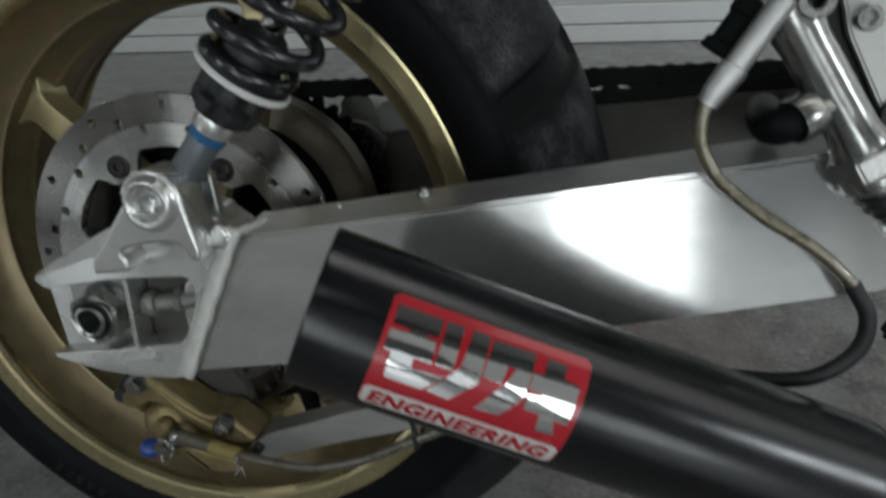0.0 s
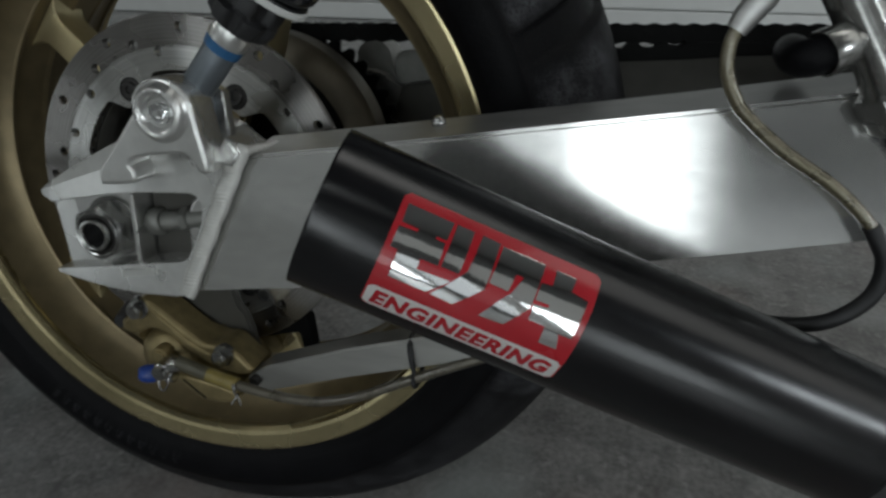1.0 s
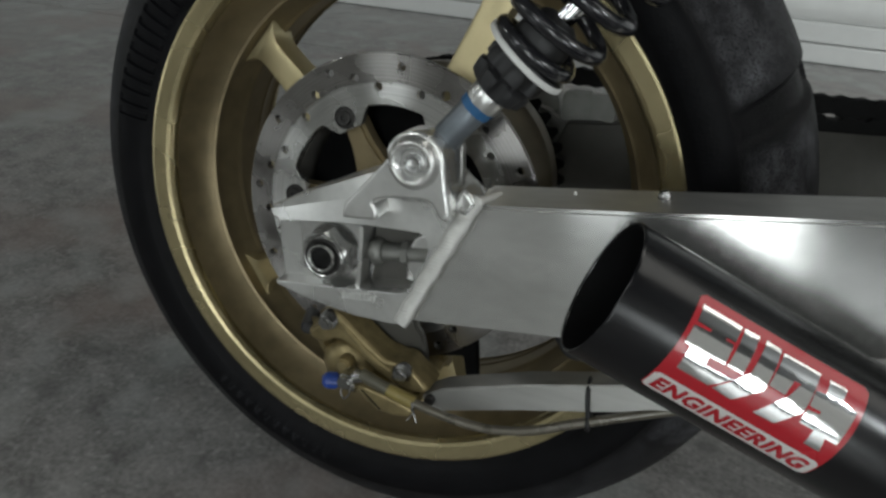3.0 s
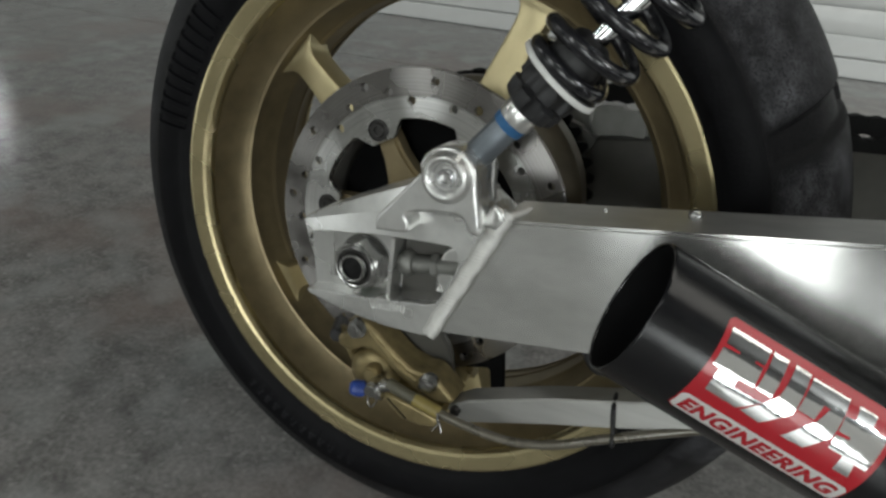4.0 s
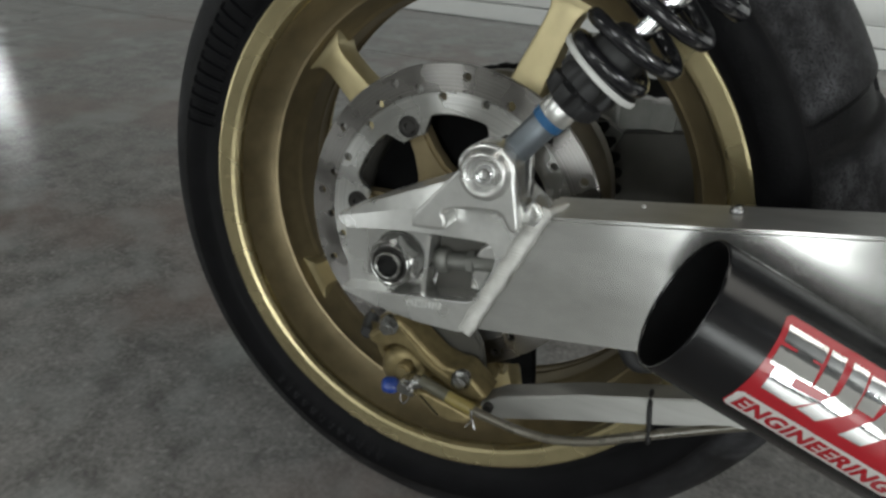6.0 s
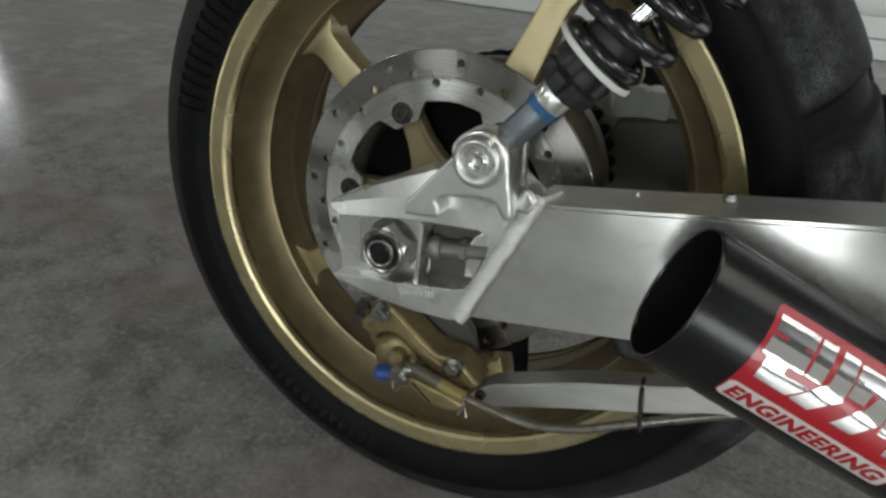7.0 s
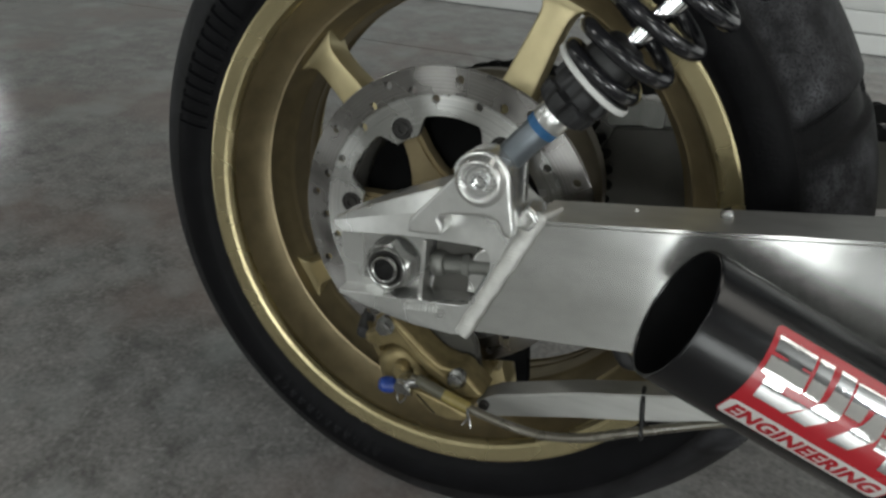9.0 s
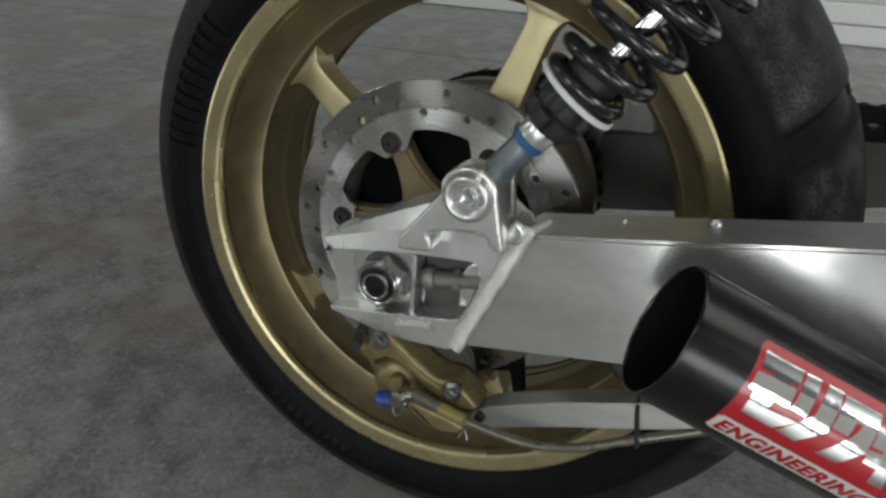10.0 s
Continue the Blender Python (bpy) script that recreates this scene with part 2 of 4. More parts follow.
def lathe(profile, m=None, segs=48, bm=None, closed=False):
    """Turns a profile of (radius, height) about z, then poses it by m. A radius of 0 closes the end."""
    bm = bm or bmesh.new()
    m = m or Matrix()
    rings = []
    for r, h in profile:
        if r < 1e-6:
            rings.append([bm.verts.new(m @ Vector((0, 0, h)))])
        else:
            rings.append([bm.verts.new(m @ Vector((r * math.cos(k * math.tau / segs), r * math.sin(k * math.tau / segs), h))) for k in range(segs)])
    pairs = list(zip(rings, rings[1:])) + ([(rings[-1], rings[0])] if closed else [])
    for a, b in pairs:
        for k in range(segs):
            j = (k + 1) % segs
            quad = [a[k % len(a)], a[j % len(a)], b[j % len(b)], b[k % len(b)]]
            quad = list(dict.fromkeys(quad))
            if len(quad) > 2:
                bm.faces.new(quad)
    return bm


def slab(outline, y0, y1, bevel=0.0, bm=None, hole=None, segs=2):
    """An outline of (x, z) as a plate from y0 (towards the camera's side) to y1, its edges rounded. hole: an outline with as many points."""
    own = bmesh.new()
    front = [own.verts.new((x, y0, z)) for x, z in outline]
    back = [own.verts.new((x, y1, z)) for x, z in outline]
    n = len(outline)
    for k in range(n):
        own.faces.new((front[k], front[(k + 1) % n], back[(k + 1) % n], back[k]))
    if hole:
        hf = [own.verts.new((x, y0, z)) for x, z in hole]
        hb = [own.verts.new((x, y1, z)) for x, z in hole]
        for k in range(n):
            j = (k + 1) % n
            own.faces.new((hf[k], hf[j], hb[j], hb[k]))
            own.faces.new((front[k], front[j], hf[j], hf[k]))
            own.faces.new((back[k], back[j], hb[j], hb[k]))
    else:
        own.faces.new(front)
        own.faces.new(back)
    bmesh.ops.recalc_face_normals(own, faces=own.faces)
    if bevel:
        sharp = [e for e in own.edges if len(e.link_faces) == 2 and e.calc_face_angle(0) > radians(25)]
        bmesh.ops.bevel(own, geom=sharp, offset=bevel, segments=segs, affect="EDGES", clamp_overlap=True)
    if bm is None:
        return own
    return merge(bm, own)


def merge(bm, other):
    me = bpy.data.meshes.new("join")
    other.to_mesh(me)
    other.free()
    bm.from_mesh(me)
    bpy.data.meshes.remove(me)
    return bm


def block(size, m, bevel=0.0, bm=None, segs=2):
    own = bmesh.new()
    bmesh.ops.create_cube(own, size=1.0, matrix=Matrix.Diagonal((*size, 1)))
    if bevel:
        bmesh.ops.bevel(own, geom=list(own.edges), offset=bevel, segments=segs, affect="EDGES", clamp_overlap=True)
    bmesh.ops.transform(own, matrix=m, verts=own.verts)
    return own if bm is None else merge(bm, own)


def prism(sides, radius, h0, h1, m, bevel=0.0, bm=None, turn=0.0):
    own = bmesh.new()
    rings = [[own.verts.new((radius * math.cos(turn + k * math.tau / sides), radius * math.sin(turn + k * math.tau / sides), h)) for k in range(sides)] for h in (h0, h1)]
    for k in range(sides):
        j = (k + 1) % sides
        own.faces.new((rings[0][k], rings[0][j], rings[1][j], rings[1][k]))
    own.faces.new(rings[0])
    own.faces.new(rings[1])
    if bevel:
        bmesh.ops.bevel(own, geom=list(own.edges), offset=bevel, segments=2, affect="EDGES", clamp_overlap=True)
    bmesh.ops.transform(own, matrix=m, verts=own.verts)
    return own if bm is None else merge(bm, own)


def smooth_line(points, steps=8):
    """A Catmull-Rom line through the points."""
    pts = [Vector(p) for p in points]
    pts = [2 * pts[0] - pts[1], *pts, 2 * pts[-1] - pts[-2]]
    out = []
    for a, b, c, d in zip(pts, pts[1:], pts[2:], pts[3:]):
        for k in range(steps):
            t = k / steps
            out.append(0.5 * (2 * b + (c - a) * t + (2 * a - 5 * b + 4 * c - d) * t * t + (3 * b - a - 3 * c + d) * t ** 3))
    return [*out, pts[-2]]


def pipe(line, radius, segs=12, bm=None):
    """A round tube along a line of points; radius: a number, or a function of the share of the way."""
    bm = bm or bmesh.new()
    line = [Vector(p) for p in line]
    ways = [(b - a).normalized() for a, b in zip(line, line[1:])]
    ways = [ways[0], *[(a + b).normalized() for a, b in zip(ways, ways[1:])], ways[-1]]
    side = ways[0].orthogonal().normalized()
    rings = []
    for k, (p, w) in enumerate(zip(line, ways)):
        side = (side - side.dot(w) * w).normalized()
        other = w.cross(side)
        r = radius(k / (len(line) - 1)) if callable(radius) else radius
        rings.append([bm.verts.new(p + r * (math.cos(a) * side + math.sin(a) * other)) for a in [i * math.tau / segs for i in range(segs)]])
    for a, b in zip(rings, rings[1:]):
        for i in range(segs):
            j = (i + 1) % segs
            bm.faces.new((a[i], a[j], b[j], b[i]))
    bm.faces.new(rings[0])
    bm.faces.new(rings[-1])
    return bm


def arc(cx, cz, r, a0, a1, n):
    return [(cx + r * math.cos(radians(a0 + (a1 - a0) * k / (n - 1))), cz + r * math.sin(radians(a0 + (a1 - a0) * k / (n - 1)))) for k in range(n)]


def rounded(outline, y0, y1, radius, bm=None, steps=4):
    """As slab, but with a front edge of that radius made of rings that step inwards, so that short sides cannot hinder it."""
    own = bmesh.new()
    n = len(outline)
    area = sum(a[0] * b[1] - b[0] * a[1] for a, b in zip(outline, outline[1:] + outline[:1]))
    hand = 1 if area > 0 else -1
    pts = [Vector((x, z)) for x, z in outline]
    inward = []
    for k in range(n):
        a, b = (pts[k] - pts[k - 1]).normalized(), (pts[(k + 1) % n] - pts[k]).normalized()
        na, nb = Vector((-a.y, a.x)) * hand, Vector((-b.y, b.x)) * hand
        m = na + nb
        inward.append(m / max(0.7, m.length_squared / 2) if m.length > 1e-6 else na)
    side = 1 if y1 > y0 else -1
    levels = [(0.0, y1), (0.0, y0 + side * radius)]
    levels += [(radius * (1 - math.cos(k / steps * math.pi / 2)), y0 + side * radius * (1 - math.sin(k / steps * math.pi / 2))) for k in range(1, steps + 1)]
    rings = [[own.verts.new((p.x + i.x * off, y, p.y + i.y * off)) for p, i in zip(pts, inward)] for off, y in levels]
    for a, b in zip(rings, rings[1:]):
        for k in range(n):
            j = (k + 1) % n
            own.faces.new((a[k], a[j], b[j], b[k]))
    own.faces.new(rings[0])
    own.faces.new(rings[-1])
    return own if bm is None else merge(bm, own)

# ---- the room ----
def structure(name, bm, mat, label, category):
    me = mesh_of(name, bm, mat)
    return tagged(new(name, me), label, category, kind="structure")


X0, X1, Y0, Y1, HIGH = -6.0, 9.5, -2.35, 2.29, 2.8
bm = bmesh.new()
for ya, yb in ((Y0, 1.552), (1.56, Y1)):
    block((X1 - X0, yb - ya, 0.1), pose((X0 + X1) / 2, (ya + yb) / 2, -0.05), 0.002, bm, 1)
structure("floor", bm, CONCRETE, "worn grey concrete garage floor with pale scuffs", "floor")
structure("floor_joint", block((X1 - X0, 0.02, 0.08), pose((X0 + X1) / 2, 1.556, -0.048)), JOINT, "dark joint line in the concrete floor", "joint")
structure("wall_west", block((0.15, Y1 - Y0, HIGH), pose(X0 - 0.075, (Y0 + Y1) / 2, HIGH / 2)), WALL, "plain grey painted garage wall", "wall")
structure("wall_east", block((0.15, Y1 - Y0, HIGH), pose(X1 + 0.075, (Y0 + Y1) / 2, HIGH / 2)), WALL, "plain grey painted garage wall", "wall")
BAND, PALE = 1.3, 1.9  # lintel height; the south wall is pale up to the second height and dark above
bm = bmesh.new()
for xa, xb, za, zb in ((X0, -4.42, 0, BAND), (-4.42, -2.18, 0.66, BAND), (-2.18, -0.28, 0, BAND), (-0.28, 0.58, 1.28, BAND), (-0.28, 0.09, 0, 0.76), (0.58, 0.64, 0, BAND), (0.64, 1.08, 0.76, BAND), (1.08, 1.28, 0, BAND), (1.28, 2.22, 0.76, BAND), (2.22, X1, 0, BAND),
                       (X0, -1.56, BAND, PALE), (-1.56, -0.84, BAND, 1.48), (-0.84, 4.98, BAND, PALE), (4.98, 7.22, BAND, 1.86), (7.22, X1, BAND, PALE)):
    block((xb - xa, 0.15, zb - za), pose((xa + xb) / 2, Y0 - 0.075, (za + zb) / 2), 0, bm)
structure("wall_south", bm, WALL, "pale lower half of an unseen garage wall with low openings", "wall")
bm = bmesh.new()
for xa, xb, za, zb in ((X0, -1.56, PALE, HIGH), (-1.56, -0.84, 2.12, HIGH), (-0.84, 4.98, PALE, HIGH), (7.22, X1, PALE, HIGH), (4.98, 7.22, 2.7, HIGH)):
    block((xb - xa, 0.15, zb - za), pose((xa + xb) / 2, Y0 - 0.075, (za + zb) / 2), 0, bm)
# Upper walls are out of view, coloured dark so chrome and muffler reflect dark.
structure("wall_south_upper", bm, WALL_DARK, "unseen dark grey upper wall, added for dark reflections", "wall")
# Added panel, out of view, that darkens the right end of the arm's reflection.
structure("reflection_panel", block((0.62, 0.03, 0.5), pose(0.96, Y0 + 0.018, 1.03), 0.004), PANEL_GREY, "unseen dark grey panel added for the swing arm's dark reflection", "door")
# Unseen ceiling, coloured dark as if unlit, for the reflections overhead.
structure("ceiling", block((X1 - X0, Y1 - Y0, 0.12), pose((X0 + X1) / 2, (Y0 + Y1) / 2, HIGH + 0.06)), CEILING, "plain dark grey ceiling, unseen, kept dark for reflections", "ceiling")
structure("wall_north_upper", block((X1 - X0, 0.14, 1.5), pose((X0 + X1) / 2, Y1 + 0.08, 2.05)), WALL_DARK, "unseen dark grey upper wall, added for dark reflections", "wall")
wall_north = structure("wall_north", block((X1 - X0, 0.12, 1.3), pose((X0 + X1) / 2, Y1 + 0.09, 0.65)), SHUTTER,
                       "pale grey steel shutter of horizontal slats above a ledge", "shutter")

# ---- the motorcycle: wheel ----
bike = tagged(new("motorcycle"), "custom motorcycle with gold wheel and bare aluminium swing arm", "motorcycle")
bike.matrix_world = pose(0, 0, 0, -LEAN, 0, 0)
ROOT = bike.matrix_world.inverted() @ BIKE


def on_bike(name, bm, mat, label="", angle=32, mats=()):
    ob = part(name, bm, mat, bike, label, angle, mats)
    ob.matrix_parent_inverse = ROOT
    return ob


def tyre_mesh():
    side = [(0.2215, -0.0775), (0.2285, -0.0835), (0.2325, -0.0868), (0.2345, -0.0872), (0.236, -0.0888), (0.239, -0.0908), (0.2402, -0.0914), (0.2412, -0.0918), (0.2460, -0.0932), (0.2510, -0.094), (0.2560, -0.0942), (0.2572, -0.0941), (0.2595, -0.0938), (0.2625, -0.093), (0.2645, -0.0918)]
    crown = [(0.3215 - 0.056 * abs(y / 0.0905) ** 2.75, y) for y in [-0.0905 + 0.0905 * k / 24 for k in range(25)]]
    half = side + crown
    profile = half + [(r, -y) for r, y in reversed(half[:-1])]
    n = 1280
    bm = bmesh.new()
    rows = []
    scuff_light = bm.verts.layers.float.new("scuff_light")
    for k in range(n):
        a = math.tau * k / n
        row = []
        for r, y in profile:
            depth, worn = 0.0, 1.0
            across = abs(y) / 0.0905
            if r > 0.2648:
                for hand, off in ((-1, 24.3), (1, 42.3)):
                    if y * hand < -0.004 or not -30 < (math.degrees(a) + 180) % 360 - 180 < 110:
                        continue
                    centre = off + 4.5 * (1 - across)
                    gap = abs((math.degrees(a) - centre + 18) % 36 - 18)
                    half_width = 2.3
                    # The pale colour drops in and around grooves, painting in their shade.
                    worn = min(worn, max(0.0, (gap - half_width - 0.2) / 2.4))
                    depth = max(depth, 0.0055 * min(1, (1.02 - across) * 6) * min(1, max(0, (half_width + 0.35 - gap) / 0.8)))
            elif 0.2385 < r < 0.2635 and y < 0 and 143 < math.degrees(a) < 171.5:
                depth = 0.0028 if (math.degrees(a) % 2.6) < 1.25 else 0.0
            elif 0.2415 < r < 0.2535 and y < 0 and 232 < math.degrees(a) < 262:
                depth = -0.0014 if (math.degrees(a) % 2.6) < 1.6 and (math.degrees(a) + 9 * r / 0.01) % 1.3 < 0.9 else 0.0
            rr = r - (depth if r > 0.2648 else 0)
            v = bm.verts.new((rr * math.cos(a), y + (depth if r < 0.264 and y < 0 else 0), rr * math.sin(a)))
            # Raised marks paler, crown and lower tread darker: light put into the colour.
            v[scuff_light] = 0.4 if depth < 0 else min(1.0, worn) * min(1.0, max(0.0, (r - 0.2655) / 0.004)) * min(1.0, max(0.0, (across - 0.22) / 0.4)) * (1.0 if -30 < (math.degrees(a) + 180) % 360 - 180 < 110 else 0.3)
            row.append(v)
        rows.append(row)
    for a, b in zip(rows, rows[1:] + rows[:1]):
        for k in range(len(profile) - 1):
            f = bm.faces.new((a[k], a[k + 1], b[k + 1], b[k]))
            f.material_index = 1 if len(side) - 1 <= k < len(profile) - len(side) or a[k][scuff_light] > 0.3 else 0
    return bm


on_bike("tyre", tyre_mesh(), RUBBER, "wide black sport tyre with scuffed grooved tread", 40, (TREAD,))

rim_half = [(0.2305, 0.0795), (0.2318, 0.0845), (0.2306, 0.0868), (0.2285, 0.0872), (0.2180, 0.0852), (0.2150, 0.0838), (0.2128, 0.0802), (0.2123, 0.0780), (0.2130, 0.0745),
            (0.2108, 0.0660), (0.2060, 0.0555), (0.2005, 0.0485), (0.1968, 0.0452), (0.1950, 0.0443), (0.1944, 0.0428), (0.1958, 0.0405), (0.1952, 0.0340), (0.1925, 0.0260),
            (0.1895, 0.0175), (0.1878, 0.0150), (0.1872, 0.0135), (0.1882, 0.0115), (0.1880, 0.0)]
rim_outer = [(0.196, 0.0), (0.199, 0.035), (0.214, 0.06), (0.221, 0.072)]
rim_profile = rim_half + [(r, -h) for r, h in reversed(rim_half[:-1])] + [(r, -h) for r, h in reversed(rim_outer[1:])] + rim_outer
rim = on_bike("rim", lathe(rim_profile, Y_AXIS, 192, closed=True), GOLD, "champagne gold cast rim, brake dust and painted shade in its barrel", 14, (DUST_SHADE_GOLD,))
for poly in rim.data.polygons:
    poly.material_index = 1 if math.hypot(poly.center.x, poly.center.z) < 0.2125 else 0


def spoke_mesh():
    bm = bmesh.new()
    rows = []
    for r, w, front, back in ((0.03, 0.022, 0.05, 0.0), (0.05, 0.0200, 0.05, 0.002), (0.075, 0.0172, 0.049, 0.006), (0.10, 0.0152, 0.047, 0.010), (0.13, 0.0136, 0.043, 0.011),
                              (0.155, 0.0122, 0.039, 0.009), (0.172, 0.0118, 0.036, 0.006), (0.180, 0.0124, 0.0345, 0.004), (0.1855, 0.0146, 0.0335, 0.002), (0.1890, 0.0176, 0.033, 0.0), (0.1935, 0.025, 0.033, -0.004)):
        c = 0.0024
        ring = [(-w, back + c), (-w, front - c), (-w + 0.3 * c, front - 0.3 * c), (-w + c, front), (w - c, front), (w - 0.3 * c, front - 0.3 * c), (w, front - c), (w, back + c), (w - c, back), (-w + c, back)]
        rows.append([bm.verts.new((r, -h, t)) for t, h in ring])
    for a, b in zip(rows, rows[1:]):
        for k in range(len(a)):
            j = (k + 1) % len(a)
            bm.faces.new((a[k], a[j], b[j], b[k]))
    bm.faces.new(rows[0])
    bm.faces.new(rows[-1])
    return mesh_of("spoke", bm, GOLD_DULL, 38)


spoke = spoke_mesh()
for k in range(5):
    shared("spoke", spoke, pose(0, 0, 0, 0, -(71.5 + 72 * k), 0), rim)
hub = on_bike("wheel_hub", lathe([(0.0, 0.076), (0.03, 0.076), (0.036, 0.072), (0.04, 0.05), (0.046, 0.03), (0.046, -0.03), (0.04, -0.06), (0.0, -0.06)], Y_AXIS, 48), GOLD, "gold cast wheel hub")
arm_mesh = mesh_of("disc_mount", slab([(0.03, -0.02), (0.044, -0.0135), (0.06, -0.0098), (0.08, -0.0085), (0.09, -0.006), (0.0925, 0.0), (0.09, 0.006), (0.08, 0.0085), (0.06, 0.0098), (0.044, 0.0135), (0.03, 0.02)], -0.079, -0.06, 0.0038), DUST_SHADE_GOLD)
for k in range(6):
    shared("disc_mount", arm_mesh, pose(0, 0, 0, 0, -(59.5 + 60 * k), 0), hub)

part("hub_flange", lathe([(0.0866, 0.045), (0.0866, 0.0735), (0.0884, 0.0772), (0.0945, 0.0772), (0.096, 0.075), (0.096, 0.045)], Y_AXIS, 72, closed=True), DIM_ALU, hub, "grey bevelled hub flange")
# Added black disc: stands in for the shade behind the brake disc's openings.
part("hub_dark_fill", lathe([(0.03, 0.052), (0.088, 0.05), (0.09, 0.047), (0.09, -0.02), (0.03, -0.02)], Y_AXIS, 64), NEAR_BLACK, hub, "black disc added to darken the hub openings")


def cut(bm, cutter):
    """bm less the solid cutter."""
    a, b = bpy.data.meshes.new("a"), bpy.data.meshes.new("b")
    for some, me in ((bm, a), (cutter, b)):
        bmesh.ops.recalc_face_normals(some, faces=some.faces)
        some.to_mesh(me)
        some.free()
    oa, ob = new("a", a), new("b", b)
    mod = oa.modifiers.new("cut", "BOOLEAN")
    mod.operation, mod.object, mod.solver = "DIFFERENCE", ob, "EXACT"
    bpy.context.view_layer.update()
    out = bmesh.new()
    out.from_object(oa, bpy.context.evaluated_depsgraph_get())
    for o in (oa, ob):
        bpy.data.objects.remove(o)
    return out


def disc_mesh():
    n = 360
    bm = bmesh.new()
    rings = []
    for k in range(n):
        a = math.tau * k / n
        off = abs((math.degrees(a) - 59.5 + 30) % 60 - 30)
        tab = min(1, max(0, (16 - off) / 9))
        inner = 0.0885 - 0.0145 * tab * tab * (3 - 2 * tab)
        rings.append([bm.verts.new((r * math.cos(a), y, r * math.sin(a))) for r, y in
                      ((inner, -0.0853), (inner + 0.0006, -0.0858), (0.0965, -0.0858), (0.1058, -0.0858), (0.1062, -0.0862), (0.127, -0.0862), (0.1276, -0.0857), (0.1276, -0.0806), (0.127, -0.08), (inner, -0.08))])
    for a, b in zip(rings, rings[1:] + rings[:1]):
        for k in range(10):
            bm.faces.new((a[k], a[(k + 1) % 10], b[(k + 1) % 10], b[k]))
    holes = bmesh.new()
    for k in range(36):
        r = (0.1185, 0.102, 0.110, 0.119, 0.110, 0.102)[k % 6]
        a = radians(28.3 + 10 * k)
        lathe([(0, 0.095), (0.0036, 0.095), (0.0036, 0.075), (0, 0.075)], pose(r * math.cos(a), 0, r * math.sin(a)) @ Y_AXIS, 14, holes)
    return cut(bm, holes)


disc = on_bike("brake_disc", disc_mesh(), STEEL, "drilled steel brake disc with swirled grinding marks", 30, (DISC_STEEL,))
for poly in disc.data.polygons:
    poly.material_index = 1 if math.hypot(poly.center.x, poly.center.z) < 0.106 else 0
bm = lathe([(0.0, 0.0868), (0.0026, 0.0868), (0.003, 0.0884), (0.0052, 0.0886), (0.0058, 0.0878), (0.006, 0.0866), (0.0074, 0.0866), (0.0078, 0.0872), (0.0086, 0.0872), (0.009, 0.0866), (0.009, 0.085)], Y_AXIS, 28)
bolt_mesh = mesh_of("disc_bolt", bm, DARK_STEEL, 25)
for k in range(6):
    a = radians(59.5 + 60 * k)
    shared("disc_bolt", bolt_mesh, pose(0.0838 * math.cos(a), 0, 0.0838 * math.sin(a)), disc)
on_bike("sprocket_carrier", lathe([(0.03, -0.02), (0.085, -0.022), (0.108, -0.03), (0.113, -0.036), (0.113, -0.06), (0.1, -0.07), (0.03, -0.075)], Y_AXIS, 72), CARRIER, "dull bronze sprocket carrier")

# ---- the motorcycle: rear brake ----
caliper_outline = [(-0.043, -0.088), (-0.03, -0.076), (-0.016, -0.073), (0.0, -0.083), (0.02, -0.097), (0.043, -0.1025), (0.056, -0.115), (0.066, -0.127), (0.062, -0.137),
                   (0.038, -0.143), (0.012, -0.15), (-0.012, -0.143), (-0.03, -0.13), (-0.042, -0.112)]
bm = slab(caliper_outline, -0.121, -0.092, 0.005, segs=3)
slab(caliper_outline, -0.076, -0.052, 0.005, bm)
slab([(-0.02, -0.131), (0.03, -0.133), (0.03, -0.145), (0.008, -0.15), (-0.014, -0.142)], -0.1, -0.06, 0.003, bm)
caliper = on_bike("brake_caliper", bm, GOLD_CAST, "gold anodised brake caliper hung under the axle", 40)
bm = lathe([(0.0, 0.1385), (0.011, 0.1385), (0.0175, 0.1355), (0.0212, 0.1300), (0.0222, 0.1240), (0.0225, 0.112)], pose(-0.0060, 0, -0.1170) @ Y_AXIS, 40)
part("piston_boss", bm, GOLD_CAST, caliper, "rounded piston housing", 60)
bridge = [(-0.0370, -0.0969), (-0.0362, -0.0895), (-0.0290, -0.0835), (-0.0235, -0.0715), (-0.0165, -0.0685), (-0.0107, -0.0708), (-0.0017, -0.0769), (0.0149, -0.0896), (0.0300, -0.0995), (0.0385, -0.0995), (0.0440, -0.0978), (0.0504, -0.0994),
          (0.0651, -0.1119), (0.0689, -0.1152), (0.0660, -0.1195), (0.0550, -0.1220), (0.0394, -0.1191), (0.0241, -0.1121), (0.0112, -0.1035), (0.0018, -0.0962), (-0.0070, -0.0932), (-0.0141, -0.0934), (-0.0234, -0.0988), (-0.0310, -0.0995)]
part("bridge_plate", rounded(bridge, -0.1385, -0.112, 0.0030), GOLD_CAST, caliper, "cast bridge plate with rounded edges", 40)
part("bridge_rib", pipe(smooth_line([(-0.0105, -0.1375, -0.0770), (0.0040, -0.1380, -0.0885), (0.0200, -0.1380, -0.1010), (0.0350, -0.1375, -0.1085)]), lambda s: 0.0022 + 0.0006 * math.sin(s * 3.1), 10), GOLD_CAST, caliper)
lower_body = [(0.0075, -0.1225), (0.0205, -0.1230), (0.0400, -0.1270), (0.0569, -0.1305), (0.0600, -0.1350), (0.0570, -0.1400), (0.0445, -0.1432), (0.0289, -0.1424), (0.0178, -0.1350)]
part("lower_body", rounded(lower_body, -0.1460, -0.115, 0.0032), GOLD_CAST, caliper, "lower half of the caliper", 40)
